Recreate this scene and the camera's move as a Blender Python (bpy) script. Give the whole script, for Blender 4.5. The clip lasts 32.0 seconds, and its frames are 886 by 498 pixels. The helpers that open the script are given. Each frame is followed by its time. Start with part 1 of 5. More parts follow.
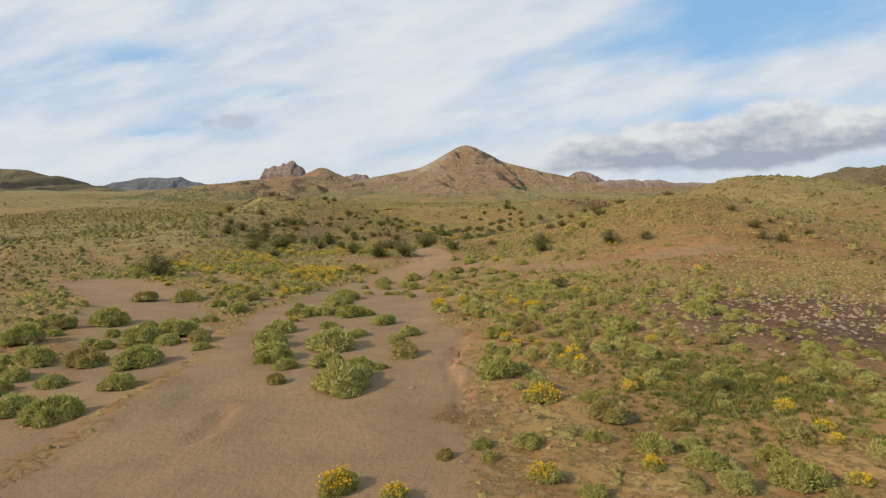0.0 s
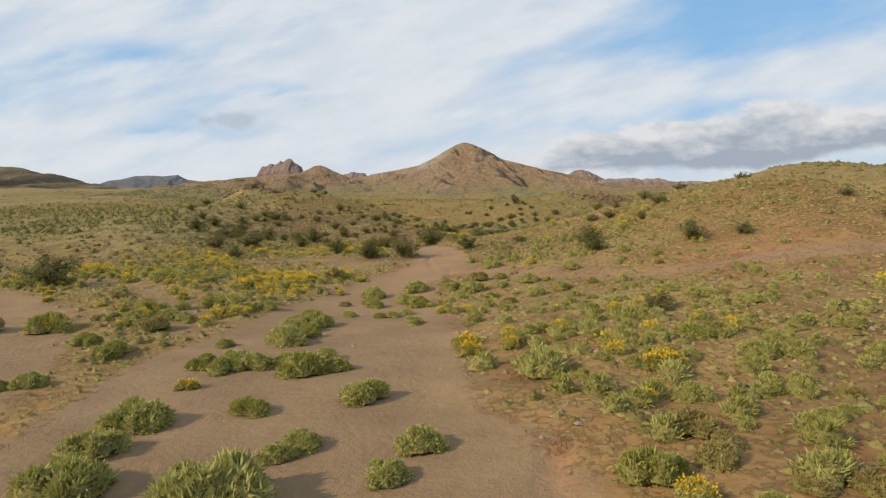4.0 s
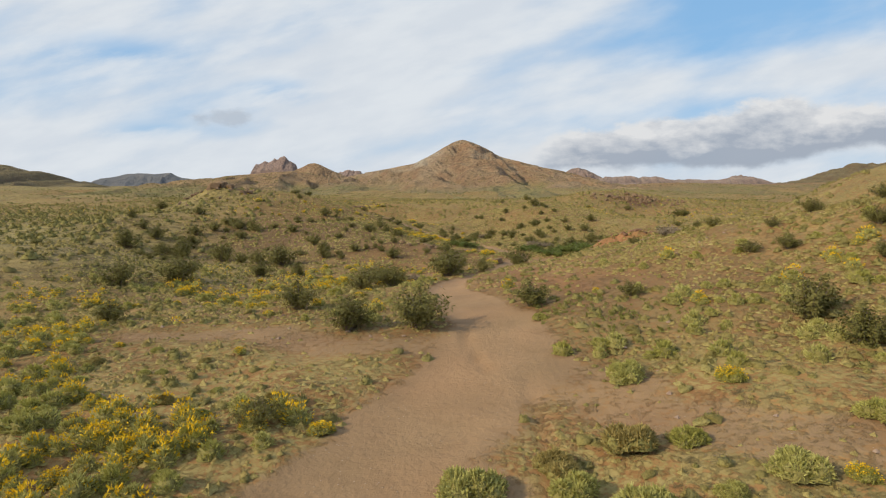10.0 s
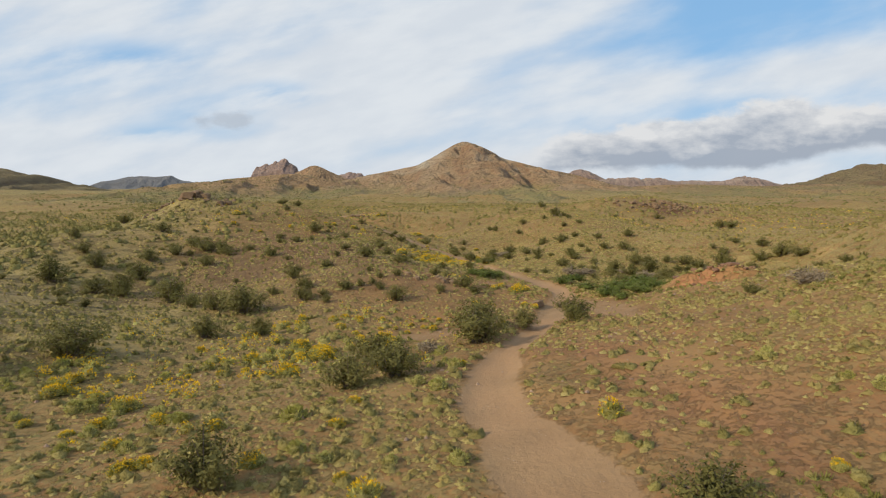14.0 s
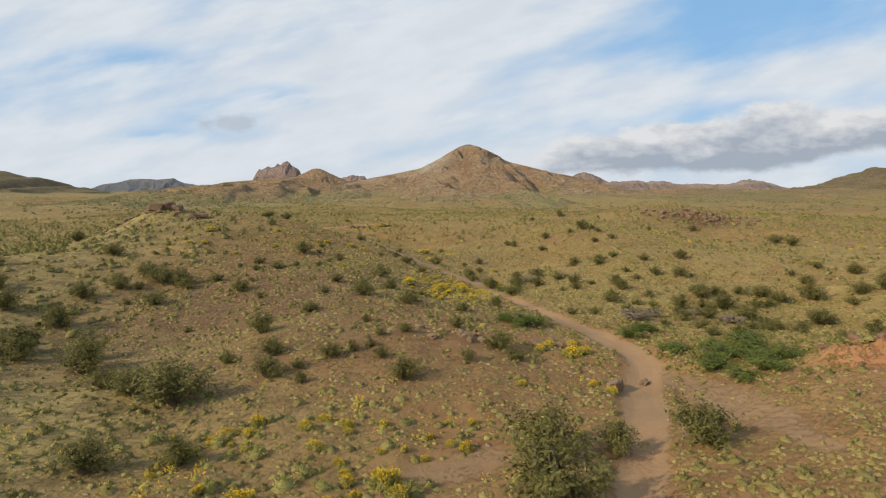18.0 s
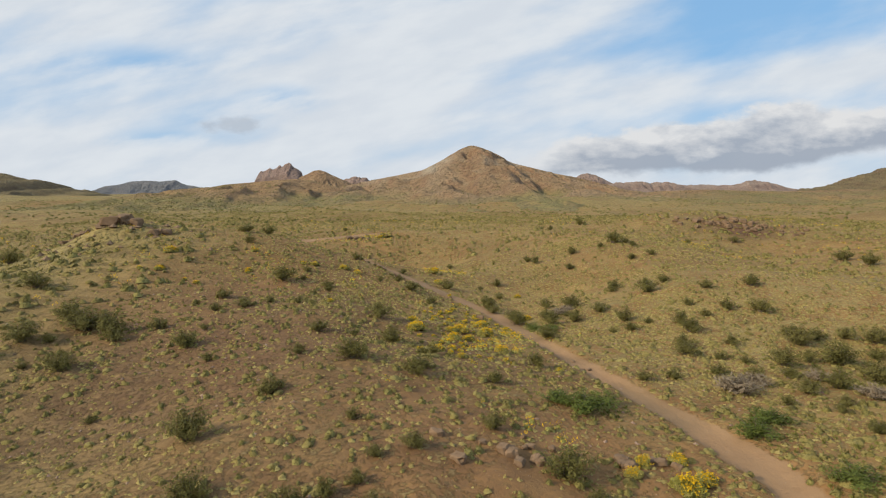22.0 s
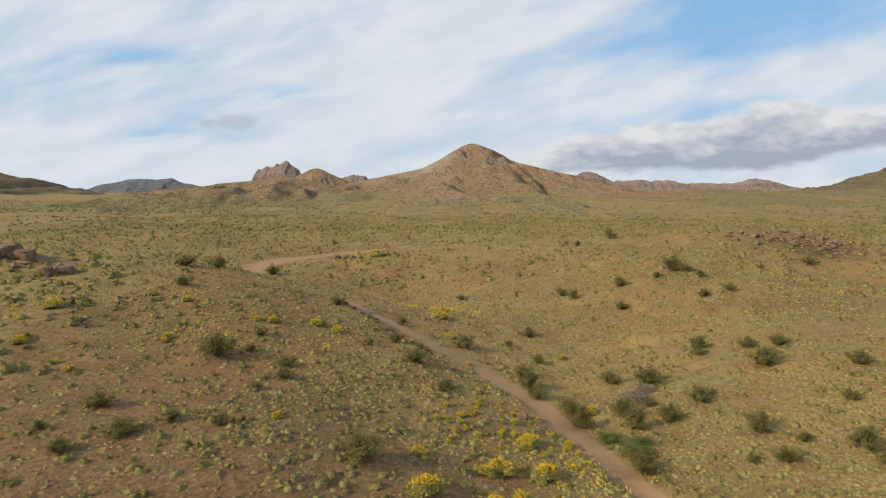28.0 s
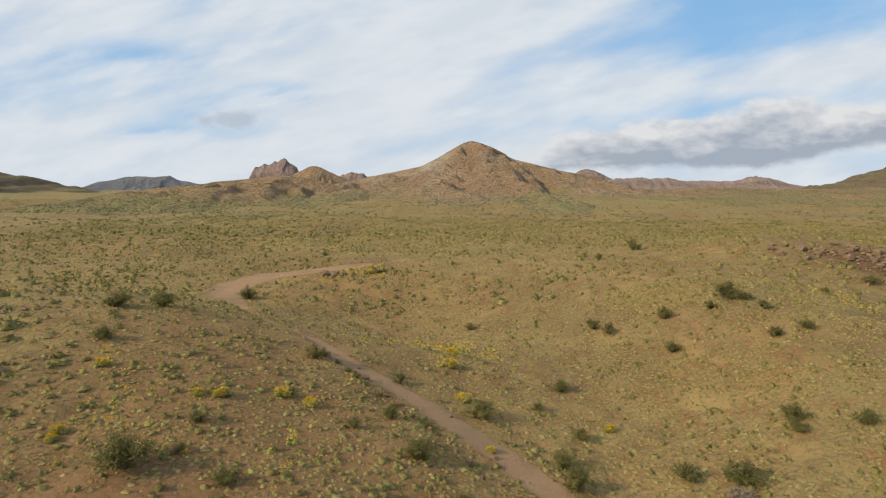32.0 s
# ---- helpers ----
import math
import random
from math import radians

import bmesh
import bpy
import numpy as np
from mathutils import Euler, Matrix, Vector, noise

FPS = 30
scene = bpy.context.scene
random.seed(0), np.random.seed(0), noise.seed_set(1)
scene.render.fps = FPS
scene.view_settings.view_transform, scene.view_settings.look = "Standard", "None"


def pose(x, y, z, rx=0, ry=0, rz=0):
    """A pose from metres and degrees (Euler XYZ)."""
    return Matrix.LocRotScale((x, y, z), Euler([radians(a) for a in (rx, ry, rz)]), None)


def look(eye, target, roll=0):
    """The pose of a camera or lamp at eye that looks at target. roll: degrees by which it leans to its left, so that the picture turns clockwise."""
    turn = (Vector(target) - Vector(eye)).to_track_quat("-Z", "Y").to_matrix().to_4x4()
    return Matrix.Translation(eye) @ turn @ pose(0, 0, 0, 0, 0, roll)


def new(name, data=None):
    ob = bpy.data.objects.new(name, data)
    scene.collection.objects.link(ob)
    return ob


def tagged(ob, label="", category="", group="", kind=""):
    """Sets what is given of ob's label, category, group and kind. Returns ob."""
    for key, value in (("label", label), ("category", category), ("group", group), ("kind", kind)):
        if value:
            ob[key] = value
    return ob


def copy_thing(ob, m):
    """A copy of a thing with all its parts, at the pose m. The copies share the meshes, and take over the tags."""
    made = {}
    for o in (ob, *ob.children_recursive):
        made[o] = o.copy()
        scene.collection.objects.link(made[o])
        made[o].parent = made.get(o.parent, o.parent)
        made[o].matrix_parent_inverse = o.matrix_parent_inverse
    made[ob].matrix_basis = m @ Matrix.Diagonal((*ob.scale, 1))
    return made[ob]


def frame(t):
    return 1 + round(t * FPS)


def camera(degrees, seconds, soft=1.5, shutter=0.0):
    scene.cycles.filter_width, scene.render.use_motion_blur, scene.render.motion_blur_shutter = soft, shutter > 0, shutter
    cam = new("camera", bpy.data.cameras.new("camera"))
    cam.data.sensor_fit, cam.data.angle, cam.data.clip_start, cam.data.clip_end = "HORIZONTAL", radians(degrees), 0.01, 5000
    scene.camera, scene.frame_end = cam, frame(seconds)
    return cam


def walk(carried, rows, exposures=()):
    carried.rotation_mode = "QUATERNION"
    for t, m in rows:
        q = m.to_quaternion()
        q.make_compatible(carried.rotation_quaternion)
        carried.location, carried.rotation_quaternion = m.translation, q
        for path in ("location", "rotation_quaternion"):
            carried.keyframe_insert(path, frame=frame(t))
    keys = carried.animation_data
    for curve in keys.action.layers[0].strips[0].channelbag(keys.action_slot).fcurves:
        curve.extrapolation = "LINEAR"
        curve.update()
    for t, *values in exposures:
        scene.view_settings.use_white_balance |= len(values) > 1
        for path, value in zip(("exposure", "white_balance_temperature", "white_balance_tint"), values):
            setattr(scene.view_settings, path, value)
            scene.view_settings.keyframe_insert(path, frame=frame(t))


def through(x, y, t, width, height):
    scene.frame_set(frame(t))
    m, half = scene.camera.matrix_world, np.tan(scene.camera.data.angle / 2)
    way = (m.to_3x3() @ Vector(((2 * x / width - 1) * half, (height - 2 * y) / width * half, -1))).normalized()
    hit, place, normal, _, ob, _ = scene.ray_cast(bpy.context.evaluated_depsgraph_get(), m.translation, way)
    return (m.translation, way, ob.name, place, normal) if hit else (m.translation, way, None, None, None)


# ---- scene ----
# ---- camera ----
cam = camera(75.00, 32.0, soft=1.15)
PATH = [
    (0, pose(0.000, 0.000, 5.029, 84.232, 0, 0.197) @ pose(0, 0, 0, 0, 0, 0.039)),
    (1, pose(-0.282, 3.929, 4.590, 84.151, 0, 0.104) @ pose(0, 0, 0, 0, 0, 0.050)),
    (2, pose(-0.599, 7.939, 4.157, 84.121, 0, 0.107) @ pose(0, 0, 0, 0, 0, 0.009)),
    (3, pose(-0.942, 12.026, 3.698, 84.115, 0, 0.045) @ pose(0, 0, 0, 0, 0, 0.052)),
    (4, pose(-1.252, 16.069, 3.353, 84.112, 0, 0.015) @ pose(0, 0, 0, 0, 0, 0.077)),
    (5, pose(-1.544, 20.053, 3.205, 84.100, 0, -0.016) @ pose(0, 0, 0, 0, 0, 0.096)),
    (6, pose(-1.887, 24.013, 3.186, 84.075, 0, -0.081) @ pose(0, 0, 0, 0, 0, 0.112)),
    (7, pose(-2.344, 27.991, 3.224, 84.035, 0, -0.212) @ pose(0, 0, 0, 0, 0, 0.120)),
    (8, pose(-2.825, 32.050, 3.338, 83.942, 0, -0.331) @ pose(0, 0, 0, 0, 0, 0.088)),
    (9, pose(-3.275, 36.160, 3.550, 83.906, 0, -0.350) @ pose(0, 0, 0, 0, 0, 0.127)),
    (10, pose(-3.719, 40.247, 3.813, 83.922, 0, -0.411) @ pose(0, 0, 0, 0, 0, 0.114)),
    (11, pose(-4.079, 44.318, 4.095, 83.955, 0, -0.390) @ pose(0, 0, 0, 0, 0, 0.068)),
    (12, pose(-4.419, 48.393, 4.418, 83.992, 0, -0.377) @ pose(0, 0, 0, 0, 0, 0.001)),
    (13, pose(-4.738, 52.477, 4.757, 84.033, 0, -0.331) @ pose(0, 0, 0, 0, 0, -0.060)),
    (14, pose(-5.078, 56.517, 5.073, 84.096, 0, -0.240) @ pose(0, 0, 0, 0, 0, -0.054)),
    (15, pose(-5.458, 60.455, 5.348, 84.184, 0, -0.181) @ pose(0, 0, 0, 0, 0, -0.029)),
    (16, pose(-5.829, 64.281, 5.602, 84.271, 0, -0.133) @ pose(0, 0, 0, 0, 0, -0.002)),
    (17, pose(-6.164, 68.032, 5.913, 84.336, 0, -0.073) @ pose(0, 0, 0, 0, 0, 0.014)),
    (18, pose(-6.535, 71.724, 6.260, 84.361, 0, 0.021) @ pose(0, 0, 0, 0, 0, 0.006)),
    (19, pose(-6.862, 75.369, 6.567, 84.402, 0, 0.143) @ pose(0, 0, 0, 0, 0, -0.043)),
    (20, pose(-7.141, 79.005, 6.825, 84.462, 0, 0.260) @ pose(0, 0, 0, 0, 0, -0.037)),
    (21, pose(-7.410, 82.601, 7.080, 84.479, 0, 0.320) @ pose(0, 0, 0, 0, 0, -0.078)),
    (22, pose(-7.710, 86.164, 7.345, 84.483, 0, 0.278) @ pose(0, 0, 0, 0, 0, -0.093)),
    (23, pose(-7.973, 89.692, 7.630, 84.480, 0, 0.237) @ pose(0, 0, 0, 0, 0, -0.088)),
    (24, pose(-8.219, 93.198, 7.953, 84.477, 0, 0.218) @ pose(0, 0, 0, 0, 0, -0.031)),
    (25, pose(-8.500, 96.660, 8.274, 84.448, 0, 0.173) @ pose(0, 0, 0, 0, 0, 0.006)),
    (26, pose(-8.751, 100.103, 8.599, 84.410, 0, 0.149) @ pose(0, 0, 0, 0, 0, -0.012)),
    (27, pose(-8.995, 103.527, 8.957, 84.353, 0, 0.149) @ pose(0, 0, 0, 0, 0, -0.049)),
    (28, pose(-9.228, 106.860, 9.329, 84.271, 0, 0.171) @ pose(0, 0, 0, 0, 0, -0.068)),
    (29, pose(-9.413, 110.039, 9.695, 84.161, 0, 0.218) @ pose(0, 0, 0, 0, 0, -0.025)),
    (30, pose(-9.610, 113.134, 10.045, 84.106, 0, 0.179) @ pose(0, 0, 0, 0, 0, -0.041)),
    (31, pose(-9.840, 116.292, 10.410, 84.044, 0, 0.091) @ pose(0, 0, 0, 0, 0, -0.075)),
    (32, pose(-10.063, 119.513, 10.765, 84.012, 0, 0.049) @ pose(0, 0, 0, 0, 0, -0.056)),
]
walk(cam, PATH)

# ---- light ----
SUN_FROM = Vector((-0.80, -0.36, 0.48)).normalized()
sun = new("sun", bpy.data.lights.new("sun", "SUN"))
sun.data.energy, sun.data.angle, sun.data.color = 4.12, radians(1.0), (1.0, 0.86, 0.63)
sun.matrix_world = look(SUN_FROM * 100, (0, 0, 0))

world = bpy.data.worlds.new("sky")
scene.world = world
world.use_nodes = True


class Nodes:
    """Short forms for wiring node trees."""

    def __init__(self, tree):
        self.tree = tree
        tree.nodes.clear()

    def add(self, kind, **inputs):
        n = self.tree.nodes.new(kind)
        return n

    def link(self, a, b):
        self.tree.links.new(a, b)

    def put(self, socket, value):
        if isinstance(value, bpy.types.NodeSocket):
            self.link(value, socket)
        else:
            socket.default_value = value

    def math(self, op, a, b=0.0, c=0.0, clamp=False):
        n = self.add("ShaderNodeMath")
        n.operation, n.use_clamp = op, clamp
        for s, v in zip(n.inputs, (a, b, c)):
            self.put(s, v)
        return n.outputs[0]

    def noise(self, vector, scale, detail=4.0, rough=0.55, out=0):
        n = self.add("ShaderNodeTexNoise")
        if vector is not None:
            self.link(vector, n.inputs["Vector"])
        n.inputs["Scale"].default_value = scale
        n.inputs["Detail"].default_value = detail
        n.inputs["Roughness"].default_value = rough
        return n.outputs[out]

    def mix(self, fac, a, b):
        n = self.add("ShaderNodeMix")
        n.data_type = "RGBA"
        self.put(n.inputs[0], fac)
        for s, v in ((n.inputs[6], a), (n.inputs[7], b)):
            self.put(s, v if isinstance(v, bpy.types.NodeSocket) else (*v, 1.0))
        return n.outputs[2]

    def ramp(self, value, low, high, steep="SMOOTHSTEP"):
        n = self.add("ShaderNodeMapRange")
        n.interpolation_type = steep
        self.put(n.inputs[0], value)
        n.inputs[1].default_value, n.inputs[2].default_value = low, high
        return n.outputs[0]

    def xyz(self, x, y, z=0.0):
        n = self.add("ShaderNodeCombineXYZ")
        for s, v in zip(n.inputs, (x, y, z)):
            self.put(s, v)
        return n.outputs[0]


def build_sky():
    k = Nodes(world.node_tree)
    out = k.add("ShaderNodeOutputWorld")
    bg = k.add("ShaderNodeBackground")
    sky = k.add("ShaderNodeTexSky")
    sky.sky_type, sky.sun_disc = "NISHITA", False
    sky.sun_elevation = math.asin(SUN_FROM.z)
    sky.sun_rotation = math.atan2(SUN_FROM.x, SUN_FROM.y)
    sky.air_density, sky.dust_density = 1.0, 0.6
    coord = k.add("ShaderNodeTexCoord").outputs["Generated"]
    sep = k.add("ShaderNodeSeparateXYZ")
    k.link(coord, sep.inputs[0])
    x, y, z = sep.outputs
    ahead = k.math("MAXIMUM", k.math("ABSOLUTE", y), 0.12)
    u, v = k.math("DIVIDE", x, ahead), k.math("DIVIDE", z, ahead)
    # long streaks of thin cloud, rising to the right
    lean = k.math("SUBTRACT", v, k.math("MULTIPLY", u, 0.22))
    streak = k.noise(k.xyz(k.math("MULTIPLY", u, 1.0), k.math("MULTIPLY", lean, 3.4), 0.35), 1.5, 5.0, 0.48)
    wisp = k.noise(k.xyz(k.math("MULTIPLY", u, 3.0), k.math("MULTIPLY", lean, 9.0), 2.7), 2.2, 6.0, 0.55)
    veil = k.math("ADD", k.math("MULTIPLY", streak, 0.8), k.math("MULTIPLY", wisp, 0.2))
    # clear towards the upper right, closed towards the horizon and to the left
    off = k.math("DIVIDE", k.math("SUBTRACT", v, k.math("ADD", 0.165, k.math("MULTIPLY", u, 0.30))), 0.085)
    gap = k.math("MULTIPLY", k.math("POWER", 2.718, k.math("MULTIPLY", k.math("MULTIPLY", off, off), -1.0)), k.ramp(u, -0.15, 0.45))
    veil = k.math("SUBTRACT", veil, k.math("MULTIPLY", gap, 0.22))
    band = k.math("DIVIDE", k.math("SUBTRACT", v, k.math("ADD", 0.10, k.math("MULTIPLY", u, 0.17))), 0.035)
    streak_low = k.math("POWER", 2.718, k.math("MULTIPLY", k.math("MULTIPLY", band, band), -1.0))
    veil = k.math("ADD", veil, k.math("MULTIPLY", k.math("MULTIPLY", streak_low, k.ramp(u, 0.1, 0.4)), 0.14))
    veil = k.math("ADD", veil, k.math("MULTIPLY", k.ramp(v, 0.16, 0.0), 0.12))
    veil = k.math("SUBTRACT", veil, k.math("MULTIPLY", k.math("MULTIPLY", k.ramp(u, 0.2, 0.5), k.ramp(v, 0.085, 0.05)), 0.13))
    # small breaks of blue on the left
    for cu, cv, su, sv, deep in ((-0.54, 0.232, 0.12, 0.020, 0.10), (-0.28, 0.168, 0.07, 0.018, 0.11), (-0.50, 0.100, 0.08, 0.010, 0.06)):
        a = k.math("DIVIDE", k.math("SUBTRACT", u, cu), su)
        b = k.math("DIVIDE", k.math("SUBTRACT", k.math("SUBTRACT", v, cv), k.math("MULTIPLY", k.math("SUBTRACT", wisp, 0.5), 0.06)), sv)
        hole = k.math("POWER", 2.718, k.math("MULTIPLY", k.math("ADD", k.math("MULTIPLY", a, a), k.math("MULTIPLY", b, b)), -1.0))
        veil = k.math("SUBTRACT", veil, k.math("MULTIPLY", hole, deep))
    cover = k.ramp(veil, 0.34, 0.60)
    # the grey bank of cloud low on the right, rising and lifting off the horizon to the right
    puff = k.noise(k.xyz(k.math("MULTIPLY", u, 5.0), k.math("MULTIPLY", v, 9.0), 5.1), 3.4, 8.0, 0.62)
    lump = k.math("SUBTRACT", k.noise(k.xyz(k.math("MULTIPLY", u, 6.5), k.math("MULTIPLY", v, 11.0), 1.9), 1.5, 6.0, 0.6), 0.5)
    rough = k.math("SUBTRACT", puff, 0.5)
    top = k.math("ADD", 0.056, k.math("ADD", k.math("MULTIPLY", k.ramp(u, 0.08, 0.26), 0.050), k.math("MULTIPLY", k.ramp(u, 0.26, 0.6), 0.044)))
    base = k.math("ADD", 0.028, k.math("MULTIPLY", k.ramp(u, 0.48, 0.85), 0.052))
    top = k.math("ADD", top, k.math("ADD", k.math("MULTIPLY", lump, 0.065), k.math("MULTIPLY", rough, 0.035)))
    base = k.math("ADD", base, k.math("ADD", k.math("MULTIPLY", lump, 0.04), k.math("MULTIPLY", rough, 0.02)))
    over, under = k.math("SUBTRACT", top, v), k.math("SUBTRACT", v, base)
    bank = k.math("MULTIPLY", k.ramp(over, -0.004, 0.014), k.ramp(under, -0.004, 0.014))
    bank = k.math("MULTIPLY", bank, k.math("MULTIPLY", k.ramp(u, 0.05, 0.24), k.ramp(u, 1.6, 1.1)))
    height = k.math("DIVIDE", under, k.math("MAXIMUM", k.math("ADD", over, under), 0.01))
    fold = k.noise(k.xyz(k.math("MULTIPLY", u, 7.0), k.math("MULTIPLY", v, 17.0), 7.3), 1.6, 7.0, 0.6)
    shape = k.math("ADD", k.math("MULTIPLY", k.math("SUBTRACT", fold, 0.5), 1.5), k.math("MULTIPLY", rough, 0.9))
    shape = k.math("ADD", shape, k.math("MULTIPLY", k.ramp(u, 0.42, 0.08), 0.4))
    lit_top = k.ramp(k.math("ADD", height, k.math("MULTIPLY", shape, 1.25)), 0.30, 1.02, "LINEAR")
    # one small grey cloud low on the left
    du = k.math("DIVIDE", k.math("ADD", u, 0.355), 0.075)
    dv = k.math("DIVIDE", k.math("SUBTRACT", v, 0.118), 0.02)
    spot = k.math("SUBTRACT", 1.0, k.math("ADD", k.math("MULTIPLY", du, du), k.math("MULTIPLY", dv, dv)))
    spot = k.math("ADD", spot, k.math("MULTIPLY", k.math("SUBTRACT", puff, 0.5), 3.4))
    small = k.math("MULTIPLY", k.ramp(spot, 0.2, 1.2), 0.5)
    blue = k.mix(0.75, sky.outputs[0], (2.7, 5.4, 8.8))
    cloud = k.mix(k.ramp(wisp, 0.35, 0.7), (6.75, 7.3, 7.95), (7.5, 7.95, 8.4))
    colour = k.mix(cover, blue, cloud)
    grey = k.mix(lit_top, (3.6, 4.1, 4.9), (7.8, 7.8, 7.8))
    colour = k.mix(k.math("MULTIPLY", bank, 0.92), colour, grey)
    colour = k.mix(small, colour, (4.2, 4.6, 5.2))
    k.link(colour, bg.inputs[0])
    bg.inputs[1].default_value = 0.097
    k.link(bg.outputs[0], out.inputs[0])


build_sky()


# ---- materials ----
def material(name, rough=0.9):
    m = bpy.data.materials.new(name)
    m.use_nodes = True
    k = Nodes(m.node_tree)
    out = k.add("ShaderNodeOutputMaterial")
    bsdf = k.add("ShaderNodeBsdfPrincipled")
    bsdf.inputs["Roughness"].default_value = rough
    bsdf.inputs["Specular IOR Level"].default_value = 0.2
    k.link(bsdf.outputs[0], out.inputs[0])
    return m, k, bsdf


def bump(k, bsdf, height, strength, distance):
    b = k.add("ShaderNodeBump")
    b.inputs["Strength"].default_value, b.inputs["Distance"].default_value = strength, distance
    k.link(height, b.inputs["Height"])
    k.link(b.outputs[0], bsdf.inputs["Normal"])


def position(k):
    return k.add("ShaderNodeNewGeometry").outputs["Position"]


def attribute(k, name):
    a = k.add("ShaderNodeAttribute")
    a.attribute_name = name
    return a.outputs["Fac"]


def ground_material():
    m, k, bsdf = material("desert_soil", 0.95)
    p = position(k)
    sand, red, green, dark = (attribute(k, n) for n in ("sand", "red", "green", "dark"))
    scrub = attribute(k, "scrub")
    big = k.noise(p, 0.035, 4.0)
    mid = k.noise(p, 0.35, 5.0)
    fine = k.noise(p, 4.0, 5.0, 0.65)
    grit = k.noise(p, 26.0, 3.0, 0.6)
    soil = k.mix(k.ramp(mid, 0.3, 0.7), (0.225, 0.118, 0.043), (0.350, 0.200, 0.074))
    soil = k.mix(k.math("MULTIPLY", k.ramp(big, 0.42, 0.62), 0.45), soil, (0.300, 0.150, 0.058))
    # thin dry grass over the slopes
    straw = k.mix(k.ramp(fine, 0.35, 0.65), (0.220, 0.170, 0.055), (0.360, 0.285, 0.108))
    tuft = k.ramp(k.math("ADD", k.math("MULTIPLY", fine, 0.7), k.math("MULTIPLY", mid, 0.3)), 0.44, 0.54)
    olive = k.ramp(k.noise(p, 0.055, 5.0, 0.6), 0.44, 0.58)
    straw = k.mix(k.math("MAXIMUM", k.math("MULTIPLY", olive, 0.65), scrub), straw, k.mix(k.ramp(k.noise(p, 0.6, 5.0, 0.7), 0.5, 0.6), (0.215, 0.190, 0.068), (0.125, 0.112, 0.045)))
    slopes = k.mix(k.math("MULTIPLY", k.math("MULTIPLY", tuft, green), 0.85), soil, straw)
    spots = k.noise(p, 2.7, 7.0, 0.72)
    clump = k.math("MULTIPLY", k.ramp(spots, 0.49, 0.60), k.ramp(k.noise(p, 0.22, 3.0), 0.34, 0.50))
    tuft_tone = k.mix(k.noise(p, 1.1, 3.0), (0.290, 0.222, 0.076), (0.465, 0.366, 0.152))
    slopes = k.mix(k.math("MULTIPLY", clump, k.math("ADD", 0.42, k.math("MULTIPLY", attribute(k, "wild"), 0.4))), slopes, tuft_tone)
    speck = k.math("MULTIPLY", k.ramp(k.noise(p, 1.7, 6.0, 0.7), 0.58, 0.64), k.ramp(k.noise(p, 0.09, 4.0, 0.6), 0.44, 0.56))
    slopes = k.mix(k.math("MULTIPLY", speck, 0.8), slopes, (0.085, 0.075, 0.032))
    far_scrub = k.mix(k.ramp(k.noise(p, 0.45, 6.0, 0.72), 0.47, 0.56), (0.335, 0.265, 0.102), (0.155, 0.132, 0.052))
    slopes = k.mix(k.math("MULTIPLY", scrub, 0.85), slopes, far_scrub)
    slopes = k.mix(k.math("MULTIPLY", red, k.ramp(fine, 0.25, 0.6)), slopes, (0.350, 0.158, 0.076))
    slopes = k.mix(k.math("MULTIPLY", dark, k.ramp(fine, 0.2, 0.55)), slopes, (0.120, 0.064, 0.040))
    wash = k.mix(k.ramp(mid, 0.25, 0.75), (0.225, 0.143, 0.076), (0.290, 0.188, 0.100))
    wash = k.mix(k.math("MULTIPLY", k.ramp(k.noise(p, 1.3, 4.0), 0.5, 0.68), 0.4), wash, (0.195, 0.122, 0.062))
    wash = k.mix(k.math("MULTIPLY", red, 0.65), wash, (0.440, 0.250, 0.130))
    edge = k.math("ADD", sand, k.math("MULTIPLY", k.math("SUBTRACT", fine, 0.5), 0.7))
    colour = k.mix(k.ramp(edge, 0.32, 0.62), slopes, wash)
    pebble = k.add("ShaderNodeTexVoronoi")
    k.link(p, pebble.inputs["Vector"])
    pebble.inputs["Scale"].default_value = 6.0
    stones = k.ramp(pebble.outputs["Distance"], 0.16, 0.10)
    stones = k.math("MULTIPLY", stones, k.ramp(k.noise(p, 0.8, 3.0), 0.52, 0.62))
    colour = k.mix(k.math("MULTIPLY", stones, 0.55), colour, (0.42, 0.33, 0.27))
    colour = k.mix(k.math("MULTIPLY", k.ramp(grit, 0.55, 0.75), 0.35), colour, (0.15, 0.095, 0.06))
    k.link(colour, bsdf.inputs["Base Color"])
    h = k.math("ADD", k.math("MULTIPLY", fine, 0.7), k.math("ADD", k.math("MULTIPLY", grit, 0.12), k.math("MULTIPLY", stones, 0.25)))
    h = k.math("ADD", h, k.math("MULTIPLY", k.math("MULTIPLY", clump, 1.6), k.ramp(edge, 0.62, 0.32)))
    bump(k, bsdf, h, 0.7, 0.14)
    return m


